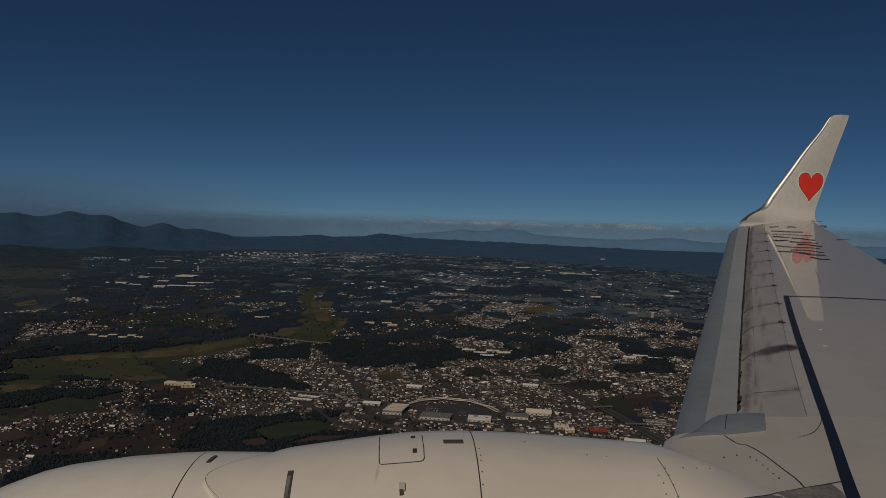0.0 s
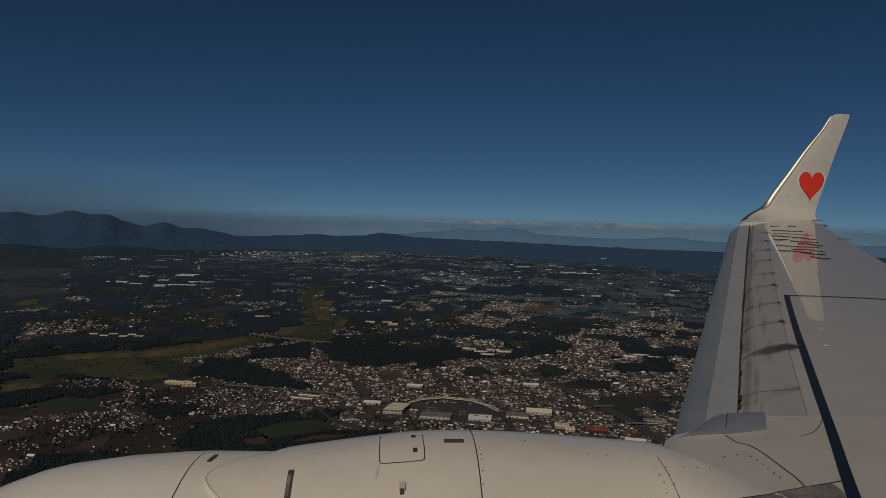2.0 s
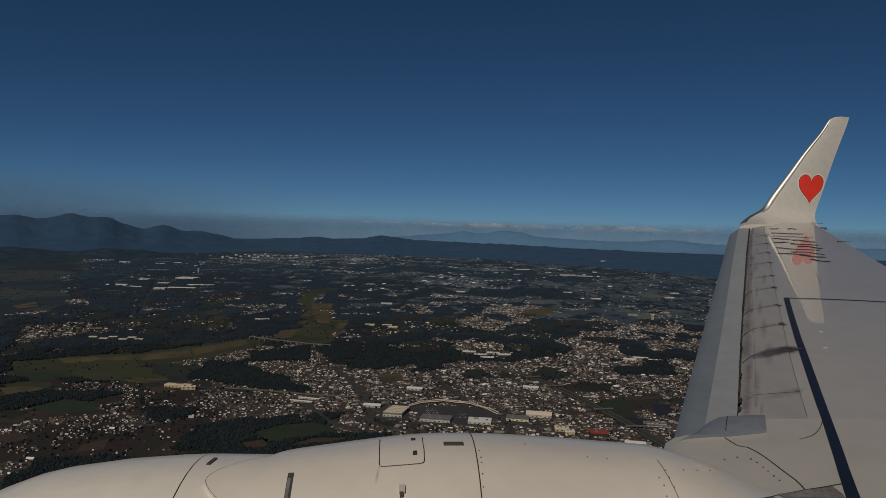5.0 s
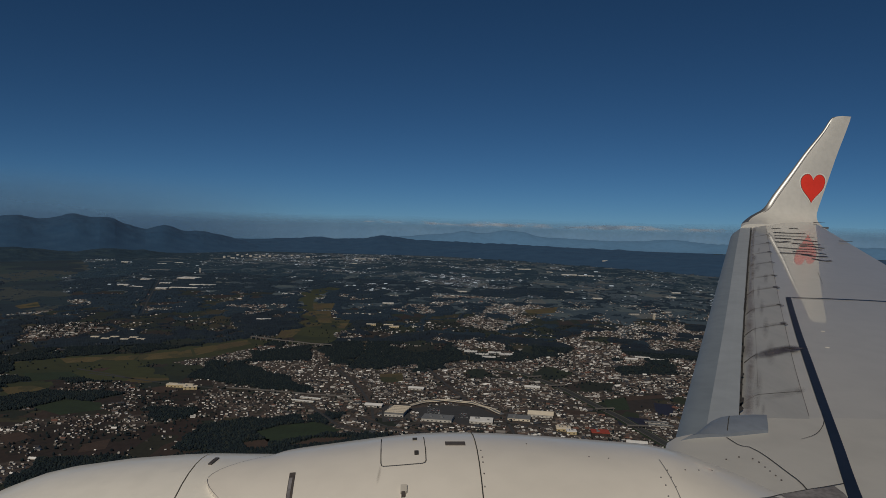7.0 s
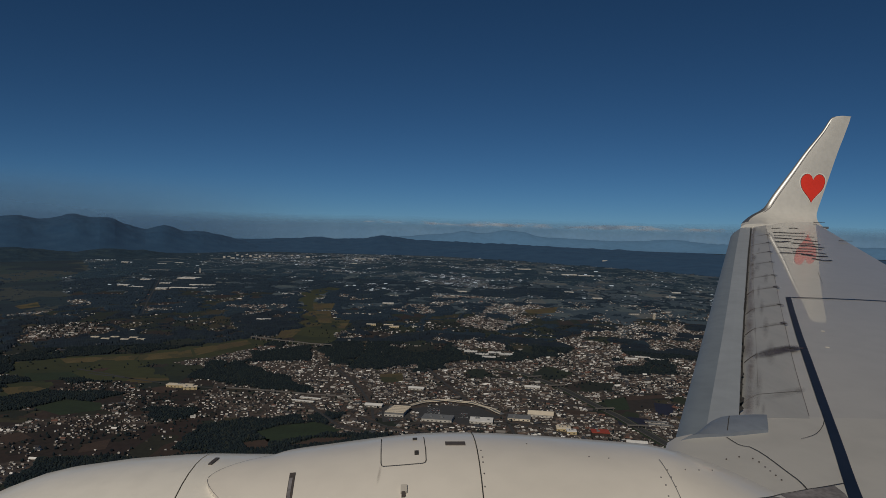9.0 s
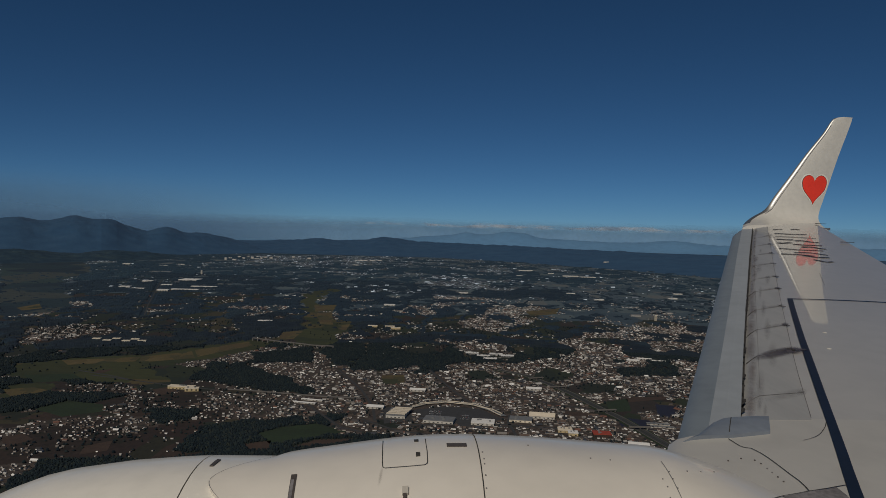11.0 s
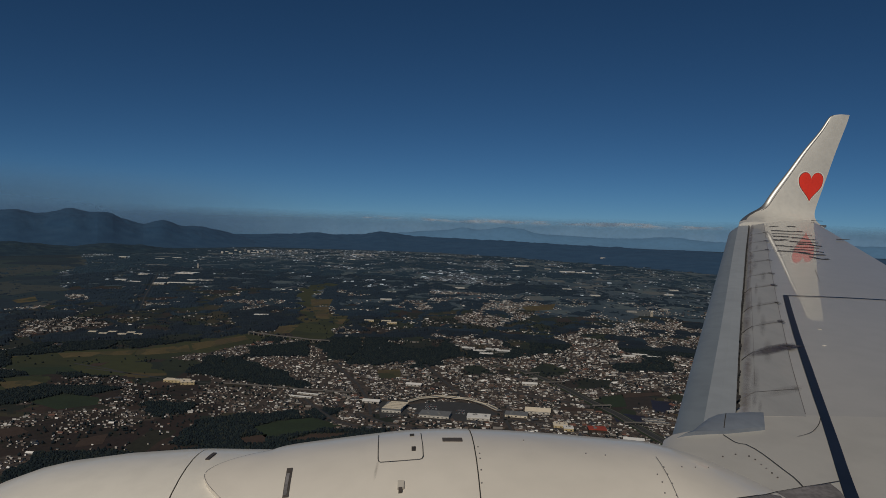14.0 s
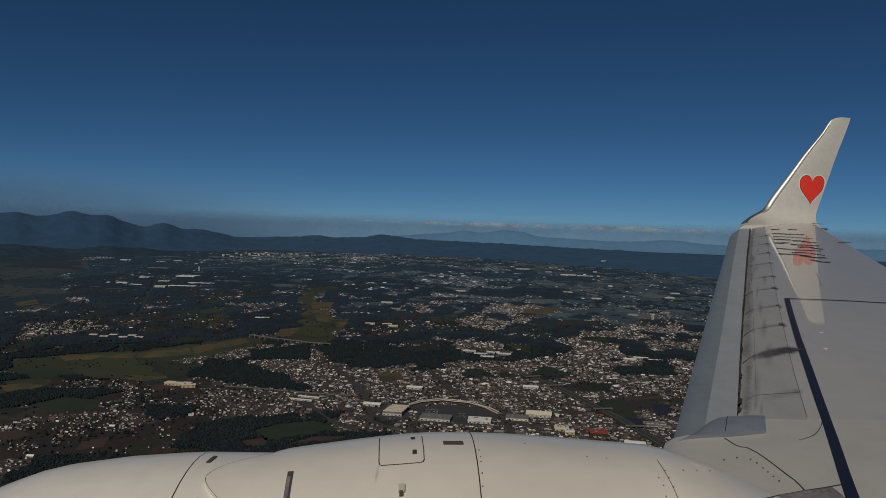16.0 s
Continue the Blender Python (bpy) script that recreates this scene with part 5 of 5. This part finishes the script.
rim = [(7, 0), (7, 1), (7, 2), (8, 2), (8, 1), (8, 0)]
for (q, p), (s, u) in zip(rim, rim[1:] + rim[:1]):
    bm.faces.new((shells[0][q][p], shells[0][s][u], shells[1][s][u], shells[1][q][p]))
part("fuselage", bm, WHITE_PAINT, airliner, "plain white fuselage with an open cabin window", True)

# ---- bridge over the stream ----
DECK = [(-177.0, 689.0), (-163.3, 680.9), (-145.2, 670.4), (-128.2, 663.3), (-115.5, 655.8), (-95.8, 652.6)]


def viaduct():
    bridge = new("road_bridge")
    tagged(bridge, "long pale concrete road bridge on many piers", "bridge")
    rings = []
    for q, (x, y) in enumerate(DECK):
        a, b = Vector((*DECK[max(q - 1, 0)], 0)), Vector((*DECK[min(q + 1, len(DECK) - 1)], 0))
        side = Vector((-(b - a).y, (b - a).x, 0)).normalized() * 1.1
        p = Vector((x, y, 2.3))
        rings.append([p - side, p + side, p + side + Vector((0, 0, 0.55)), p - side + Vector((0, 0, 0.55))])
    part("deck", loft(rings), CONCRETE, bridge)
    total = [Vector((*p, 0)) for p in DECK]
    for q in range(14):
        f = q / 13 * (len(total) - 1.001)
        p = total[int(f)].lerp(total[int(f) + 1], f - int(f))
        part("pier", box(bmesh.new(), p.x - 0.5, p.x + 0.5, p.y - 1, p.y + 1, -0.2, 2.4), CONCRETE, bridge)
    return bridge


viaduct()


# ---- large buildings: floor plan centre, length, depth, height, turn ----
def hall(x, y, length, depth, high, turn, roof, wall, label, ridged=False, bays=0, tower=False, base=0.0):
    if not tower:
        length, high = length * 0.86, high * 0.5
    b = new("tower_block" if tower else "large_hall")
    b.matrix_world = pose(x, y, base, 0, 0, turn)
    tagged(b, label, "building", "large buildings")
    L, D = length / 2, depth / 2
    part("wall", box(bmesh.new(), -L, L, -D, D, -0.2, high), wall, b)
    bm = bmesh.new()
    if ridged:
        loft_pts = [[(sx * (L + 0.3), -D - 0.3, high), (sx * (L + 0.3), 0, high + depth * 0.12), (sx * (L + 0.3), D + 0.3, high), (sx * (L + 0.3), 0, high - 0.05)] for sx in (-1, 1)]
        bm.free()
        bm = loft(loft_pts)
    else:
        box(bm, -L - 0.15, L + 0.15, -D - 0.15, D + 0.15, high, high + 0.35)
    r = part("roof", bm, GREY_ROOF if bays else roof, b)
    for q in range(bays):
        yq = -D + depth * (q + 0.5) / bays
        e = depth / bays
        bay = part("roof_bay", box(bmesh.new(), -L + 0.5 * q, L + 0.35 * q, yq - 0.34 * e, yq + 0.42 * e, high + 0.75, high + 0.85), roof, r)
        # Grey box under each pale bay leaves dark lines between the bays.
        part("clerestory", box(bmesh.new(), -L + 0.5 * q + 0.1, L + 0.35 * q - 0.1, yq - 0.30 * e, yq + 0.38 * e, high + 0.3, high + 0.746), GREY_ROOF, bay)
    if not ridged and not bays:
        rr = random.Random(int(x * 7 + y))
        for q in range(3):
            u, v = rr.uniform(-0.7, 0.6) * L, rr.uniform(-0.6, 0.5) * D
            part("roof_unit", box(bmesh.new(), u, u + 0.15 * L + 0.2, v, v + 0.2 * D + 0.2, high + 0.35, high + 0.9), GREY_ROOF, r)
    rows, cols = max(1, int(high / 0.9)), max(2, int(length / 2.2))
    if rows * cols < 60:
        for q in range(rows):
            for p in range(cols):
                u = -L + length * (p + 0.5) / cols
                part("window", box(bmesh.new(), u - 0.5, u + 0.5, -D - 0.05, -D + 0.05, 0.3 + q * 0.9, 0.75 + q * 0.9), GLASS, b)
    return b


for (x, y), L, D, H, turn, roof, wall, label, ridged, bays in (
    *[(p, 13, 18, 3.2, -8, CREAM_ROOF, PALE_WALL, "cream factory hall with a sawtooth roof", False, 5) for p in [(-23.8, 428.5)]],
    *[(p, 15, 9, 2.6, -6, PALE_ROOF, PALE_WALL, "white roofed store at a car park", False, 0) for p in [(25.2, 413.1)]],
    *[(p, 20, 10, 3.0, -10, GREY_ROOF, PALE_WALL, "grey flat roofed shopping hall with a pale rim", False, 0) for p in [(0.5, 415.6)]],
    *[(p, 17, 10, 2.8, -10, CREAM_ROOF, PALE_WALL, "cream roofed warehouse by the avenue", True, 0) for p in [(61.4, 431.6)]],
    *[(p, 15, 8, 2.6, -10, GREY_ROOF, CREAM_ROOF, "grey roofed warehouse with tan walls", False, 0) for p in [(47.6, 421.3)]],
    *[(p, 11, 7, 3.2, -4, RED_ROOF, EARTH, "rust red roofed hall in the town", False, 0) for p in [(88.4, 393.7)]],
    *[(p, 9, 6, 2.6, -4, CREAM_ROOF, YELLOW_WALL, "ochre painted shop building in the town", False, 0) for p in [(69.7, 400.9)]],
    *[(p, 6, 5, 3.0, -4, PALE_ROOF, YELLOW_WALL, "ochre painted shop building in the town", False, 0) for p in [(73.0, 394.5)]],
    *[(p, 16, 2.4, 1.4, -14, PALE_ROOF, PALE_WALL, "long low shed with a white roof", True, 0) for p in [(-82.8, 450.2), (-79.7, 458.0)]],
    *[(p, 20, 5, 3.2, -6, CREAM_ROOF, YELLOW_WALL, "long tan school building beside bare ground", False, 0) for p in [(-170.3, 481.9)]],
    *[(p, 10, 4, 3.6, 12, CREAM_ROOF, YELLOW_WALL, "tan school wing beside bare ground", False, 0) for p in [(-161.6, 476.1)]],
    *[(p, 12, 6, 2.4, -8, PALE_ROOF, PALE_WALL, "small white roofed workshop in the town", True, 0) for p in [(-38.5, 443.3), (-14.4, 492.7), (165.6, 627.2), (65.5, 505.3)]],
    *[(p, 14, 4.5, 2.0, -12, PALE_ROOF, PALE_WALL, "long white factory shed in the town", True, 0) for p in [(178.0, 637.1), (187.5, 627.6)]],
    *[(p, 13, 6, 2.4, -5, PALE_ROOF, GREY_ROOF, "pale grey factory hall by the woods", False, 0) for p in [(37.5, 631.2), (49.0, 641.3), (58.3, 634.1), (28.2, 644.1), (42.5, 618.2)]],
    *[(p, 8, 4, 4.0, 6, CREAM_ROOF, PALE_WALL, "low tan apartment block at the wood edge", False, 0) for p in [(-313.7, 666.6), (-300.7, 658.7), (-296.8, 669.4), (-283.2, 658.2), (-279.5, 668.8), (-269.8, 660.4)]],
    *[(p, 15, 2.6, 1.4, -10, GREY_ROOF, PALE_WALL, "long grey greenhouse row by the expressway", True, 0) for p in [(126.8, 420.2), (127.3, 414.2)]],
    *[(p, 13, 11, 3.4, -10, PALE_ROOF, PALE_WALL, "white roofed store by the junction", False, 0) for p in [(168.0, 367.0)]],
    *[(p, 16, 11, 3.6, -10, EARTH, PALE_WALL, "large brown roofed store with pale walls", False, 0) for p in [(191.9, 341.1)]],
    *[(p, 24, 6, 3.4, -8, CREAM_ROOF, YELLOW_WALL, "long ochre hall among houses", True, 0) for p in [(243.5, 380.0)]],
    *[(p, 8, 8, 2.6, -20, PALE_ROOF, GREY_ROOF, "square white roofed showroom in a car park", False, 0) for p in [(204.7, 316.7)]],
    *[(p, 11, 5, 4.4, -16, CREAM_ROOF, PALE_WALL, "cream school building beside bare ground", False, 0) for p in [(-32.8, 354.3)]],
    *[(p, 7, 5, 2.4, -6, RED_ROOF, PALE_WALL, "small red roofed shop on the street", False, 0) for p in [(53.5, 317.4)]],
    *[(p, 12, 5, 2.6, -12, PALE_ROOF, PALE_WALL, "pale roofed workshop by the expressway", True, 0) for p in [(104.0, 377.0), (180.8, 354.3), (196.7, 299.7)]],
    *[(p, 40, 34, 5, -4, PALE_ROOF, PALE_WALL, "huge pale roofed factory far out", False, 0) for p in [(-474, 1382)]],
    *[(p, 50, 9, 3.5, 3, PALE_ROOF, PALE_WALL, "long pale factory hall far out", False, 0) for p in [(-404, 1244), (-415, 1183)]],
    *[(p, 20, 13, 4, 5, PALE_ROOF, PALE_WALL, "pale factory roof among far woods", False, 0) for p in [(-798, 1853), (-535, 1331), (-443, 1164), (-473, 1259), (-522, 1207)]],
    *[(p, 24, 8, 3, 5, PALE_ROOF, PALE_WALL, "pale long hall among far woods", False, 0) for p in [(-491, 1183), (-693, 1820), (-674, 1886)]],
    *[(p, 50, 20, 3, 5, GREY_ROOF, GREY_ROOF, "wide grey works yard far out", False, 0) for p in [(-612, 1593)]],
    *[(p, 44, 10, 3.5, 3, PALE_ROOF, PALE_WALL, "long white factory near the far hills", False, 0) for p in [(-217, 2378), (351, 1769), (315, 1797), (575, 2600), (-261, 2354), (227, 1998)]],
    *[(p, 18, 6, 3, 3, PALE_ROOF, PALE_WALL, "pale roofed works among woods", False, 0) for p in [(92, 1774), (187, 1769), (281, 1895), (-73, 1029), (37, 1249), (227, 1291), (255, 1186), (391, 1240), (431, 1337), (-198, 823), (-232, 1124), (-245, 2071), (-420, 2434), (-554, 2445), (-581, 2292)]],
    *[(p, 15, 7, 3, 3, GREY_ROOF, PALE_WALL, "grey roofed hall among fields", True, 0) for p in [(258, 972), (311, 1009)]],
    *[(p, 12, 5, 3, 3, CREAM_ROOF, YELLOW_WALL, "tan roofed hall at a village", False, 0) for p in [(-56, 802), (-49, 790), (-75, 803)]],
):
    hall(x, y, L, D, H, turn, roof, wall, label, ridged, bays)
for x, y in [(272, 927)]:
    hall(x, y, 2.6, 2.6, 7, 5, PALE_ROOF, CREAM_ROOF, "tall tan tower above a village", tower=True)
for x, y in [(-511, 1555)]:
    hall(x, y, 3.2, 3.2, 8.5, 5, PALE_ROOF, PALE_WALL, "white tower block beside far factories", tower=True)

hall(534, 2391, 18, 8, 7, 8, PALE_ROOF, PALE_WALL, "white hall on the foot of the ridge", base=11.5)
rng_city = random.Random(8)
for x, y in [(-653, 2208), (-662, 2286), (-622, 2187), (-660, 2378), (-616, 2271), (-645, 2434), (-603, 2322), (-609, 2410), (-569, 2300), (-577, 2383), (-551, 2354), (-504, 2477), (-433, 2381)]:
    hall(x, y, rng_city.uniform(6, 12), 4.5, rng_city.uniform(2.5, 6), rng_city.uniform(-10, 10), PALE_ROOF, PALE_WALL, "pale apartment tower in the far city", tower=True)


def arch_hall(x, y):
    """A hall under one curved roof."""
    b = new("arched_hall")
    b.matrix_world = pose(x, y, 0, 0, 0, 6)
    tagged(b, "pale arched sports hall among fields", "building", "large buildings")
    rings = [[(11 * math.cos(math.pi * q / 14), sy, 0.5 + 4.2 * math.sin(math.pi * q / 14)) for q in range(15)] + [(10.6 * math.cos(math.pi * q / 14), sy, 0.1 + 4.1 * math.sin(math.pi * q / 14)) for q in range(14, -1, -1)] for sy in (-3, 3)]
    part("roof", loft(rings), GREY_ROOF, b)
    part("wall", box(bmesh.new(), -10.4, 10.4, 2.4, 2.9, -0.2, 1.4), PALE_WALL, b)


for x, y in [(299, 1006)]:
    arch_hall(x, y)
CAR_PAINT = material("car paint", [(0.0, (0.62, 0.62, 0.62)), (0.4, (0.05, 0.05, 0.055)), (0.65, (0.32, 0.33, 0.35)), (0.9, (0.30, 0.05, 0.04))], 2.0, 0.35, coat=0.5, source="object", wear=0.05)
rng_cars = random.Random(12)
body, cabin = bmesh.new(), bmesh.new()
box(body, -0.44, 0.44, -0.18, 0.18, 0.06, 0.19)
for v, k in zip(box(cabin, -0.24, 0.2, -0.16, 0.16, 0.19, 0.30).verts, range(8)):
    if v.co.z > 0.25:
        v.co.x *= 0.7
CAR_BODY, CAR_CABIN = bpy.data.meshes.new("body"), bpy.data.meshes.new("cabin")
body.to_mesh(CAR_BODY), cabin.to_mesh(CAR_CABIN)
CAR_BODY.materials.append(CAR_PAINT)
CAR_CABIN.materials.append(GLASS)
for rows, cols, (x0, y0) in ((6, 12, [(-5.5, 429.0)][0]), (5, 9, [(12.6, 421.7)][0]), (3, 8, [(-27.5, 410.5)][0])):
    for r in range(rows):
        for c in range(cols):
            if rng_cars.random() < 0.62:
                car = new("parked_car")
                car.matrix_world = pose(x0 + 0.62 * c, y0 + 2.1 * r + 0.9 * (r % 2), 0.06, 0, 0, 82 + rng_cars.uniform(-4, 4))
                tagged(car, "small parked car on dark asphalt", "car", "parked cars")
                for name, data in (("body", CAR_BODY), ("cabin", CAR_CABIN)):
                    new(name, data).parent = car

# ---- houses: the nearest ones are things, the rest one carpet ----
def house_shape(w, d, h, ridge_h, over):
    """Vertices and faces of a gabled house; faces 0 to 5 are walls, the rest roof."""
    w, d = w / 2, d / 2
    v = [(-w, -d, 0), (w, -d, 0), (w, d, 0), (-w, d, 0), (-w, -d, h), (w, -d, h), (w, d, h), (-w, d, h), (-w, 0, h + ridge_h), (w, 0, h + ridge_h)]
    W, D = w + over, d + over
    drop = h - ridge_h * over / d
    v += [(-W, -D, drop), (W, -D, drop), (W, 0, h + ridge_h + 0.06), (-W, 0, h + ridge_h + 0.06), (W, D, drop), (-W, D, drop)]
    f = [(0, 1, 5, 4), (2, 3, 7, 6), (1, 2, 6, 5), (3, 0, 4, 7), (5, 6, 9), (7, 4, 8), (10, 11, 12, 13), (13, 12, 14, 15)]
    return v, f


def scatter(spacing, r0, r1, seed):
    g = np.random.default_rng(seed)
    half = r1 * 0.66
    x, y = np.meshgrid(np.arange(-half, half, spacing), np.arange(r0 * 0.7, r1, spacing))
    x, y = x.ravel(), y.ravel()
    district = (value_noise(x / 90, y / 90, 17) * 4).astype(int)
    turn = district * 0.42 - 0.5
    keep_lane = (np.floor(x * np.cos(turn) + y * np.sin(turn)).astype(int) % 23 > 2) & (np.floor(-x * np.sin(turn) + y * np.cos(turn)).astype(int) % 15 > 1)
    x, y = x + g.uniform(-0.3, 0.3, x.shape) * spacing, y + g.uniform(-0.3, 0.3, y.shape) * spacing
    d, b = np.hypot(x, y), np.degrees(np.arctan2(x, y))
    ok = (d > r0) & (d < r1) & (np.abs(b) < 38) & keep_lane
    x, y, turn, d = x[ok], y[ok], turn[ok], d[ok]
    return x, y, turn, d, cover(x, y), g


def clear_of_works(x, y):
    ok = np.ones(x.shape, dtype=bool)
    for line, w in ((EXPRESSWAY, 4.6), (RAILWAY, 3.0), (ARCADE, 4.5), *((a, 3.0) for a in AVENUES)):
        ok &= ~near_line(line, x, y, w)
    for mat, label, poly in FIELDS:
        ok &= ~inside(poly, x, y)
    for ob in [o for o in scene.objects if o.name.startswith(("large_hall", "tower_block"))]:
        w = [c for c in ob.children if c.name.startswith("wall")][0]
        s = max(abs(v.co.x) for v in w.data.vertices), max(abs(v.co.y) for v in w.data.vertices)
        p, a = ob.matrix_world.translation, ob.matrix_world.to_euler().z
        u, t = (x - p.x) * math.cos(a) + (y - p.y) * math.sin(a), -(x - p.x) * math.sin(a) + (y - p.y) * math.cos(a)
        ok &= ~((np.abs(u) < s[0] + 1.6) & (np.abs(t) < s[1] + 1.6))
    return ok


hx, hy, ht, hd, hc, g = scatter(2.45, 225, 1180, 1)
pick = g.uniform(0, 1, hx.shape)
lone = fbm(hx / 26, hy / 40, 140) > 0.56
keep = ((hc == TOWN) & (pick < np.where(hx < -60, 0.64, 0.80))) | ((hc == VILLAGE) & (pick < 0.60) & (fbm(hx / 20, hy / 26, 83) > 0.39)) | (((hc == FARM) | (hc == DRY)) & (pick < 0.14) & lone) | ((hc == WOOD) & (pick < 0.012))
keep &= clear_of_works(hx, hy)
hx, hy, ht, hd = hx[keep], hy[keep], ht[keep], hd[keep]
ht = ht + np.where(g.uniform(0, 1, hx.shape) < 0.35, math.pi / 2, 0) + g.normal(0, 0.08, hx.shape)
order = np.argsort(hd)
in_view = [int(q) for q in order if hd[q] > 345 and abs(math.degrees(math.atan2(hx[q], hy[q]))) < 31][:290]
singles = set(in_view)
SHAPES = []
for q in range(10):
    w, d, h = 1.1 + 0.11 * q, 0.85 + 0.05 * ((q * 3) % 7), 0.36 + 0.06 * ((q * 5) % 4)
    v, f = house_shape(w, d, h, 0.32 + 0.03 * (q % 3), 0.12)
    wall, roof = bpy.data.meshes.new("wall"), bpy.data.meshes.new("roof")
    wall.from_pydata(v[:10], [], f[:6])
    roof.from_pydata(v[10:], [], [tuple(a - 10 for a in t) for t in f[6:]])
    wall.materials.append(WALL_ONE)
    roof.materials.append(ROOF_ONE)
    SHAPES.append((wall, roof))
for q in in_view:
    home = new("house")
    home.matrix_world = pose(float(hx[q]), float(hy[q]), 0, 0, 0, math.degrees(ht[q]))
    tagged(home, "small two-storey house with a gabled tile roof", "house", "houses of the town")
    for name, data in zip(("wall", "roof"), SHAPES[q % 10]):
        p = new(name, data)
        p.parent = home


def carpet(name, xs, ys, ts, ws, ds, hs, label, mats=(WALL_MANY, ROOF_MANY)):
    """Many gabled houses in one mesh."""
    n = len(xs)
    rg = ds * 0.26
    ov = 0.08 * ws
    W, D = ws / 2, ds / 2
    z0 = np.zeros(n)
    drop = hs - rg * ov / D
    rows = [(-W, -D, z0), (W, -D, z0), (W, D, z0), (-W, D, z0), (-W, -D, hs), (W, -D, hs), (W, D, hs), (-W, D, hs), (-W, z0, hs + rg), (W, z0, hs + rg),
            (-W - ov, -D - ov, drop), (W + ov, -D - ov, drop), (W + ov, z0, hs + rg + 0.06), (-W - ov, z0, hs + rg + 0.06), (W + ov, D + ov, drop), (-W - ov, D + ov, drop)]
    c, s = np.cos(ts), np.sin(ts)
    v = np.stack([np.column_stack([xs + x * c - y * s, ys + x * s + y * c, z]) for x, y, z in rows], axis=1).reshape(-1, 3)
    _, f = house_shape(1, 1, 1, 1, 0.1)
    faces = [tuple(a + 16 * q for a in t) for q in range(n) for t in f]
    index = [0] * 6 + [1] * 2
    ob = mesh_object(name, v.tolist(), faces, list(mats), index=index * n)
    return tagged(ob, label, "houses", kind="stuff")


rest = np.array([q for q in range(len(hx)) if q not in singles])
small = np.where((hx[rest] < -90) & (hd[rest] < 620), 0.70, 1.0)
k = np.where(g.uniform(0, 1, len(rest)) < 0.07, 2.2, 1.0)
carpet("town_houses", hx[rest], hy[rest], ht[rest], g.uniform(1.15, 2.3, len(rest)) * k * small, g.uniform(0.85, 1.3, len(rest)) * k * small, g.uniform(0.36, 0.65, len(rest)), "densely packed small houses with dark and pale roofs")
fx, fy, ft, fd, fc, g = scatter(4.3, 1180, 2750, 2)
pick = g.uniform(0, 1, fx.shape)
cluster = fbm(fx / 40, fy / 70, 201)
keep = ((((fc == TOWN) & (pick < np.where(fd > 1900, 0.20, 0.42))) | ((fc == VILLAGE) & (pick < 0.16))) & (cluster > 0.42)) | (((fc == FARM) | (fc == DRY)) & (pick < 0.10) & (cluster > 0.58)) | ((fc == WOOD) & (pick < 0.004))
keep &= clear_of_works(fx, fy)
fx, fy, ft = fx[keep], fy[keep], 0.35 * ft[keep]
k = np.where(g.uniform(0, 1, len(fx)) < 0.10, 2.4, 1.0)
carpet("village_houses", fx, fy, ft, g.uniform(1.4, 4.2, len(fx)) * k, g.uniform(1.1, 2.0, len(fx)) * k, g.uniform(0.5, 0.95, len(fx)), "far villages of pale and dark roofs", [WALL_FAR_HAZE, ROOF_FAR_HAZE])
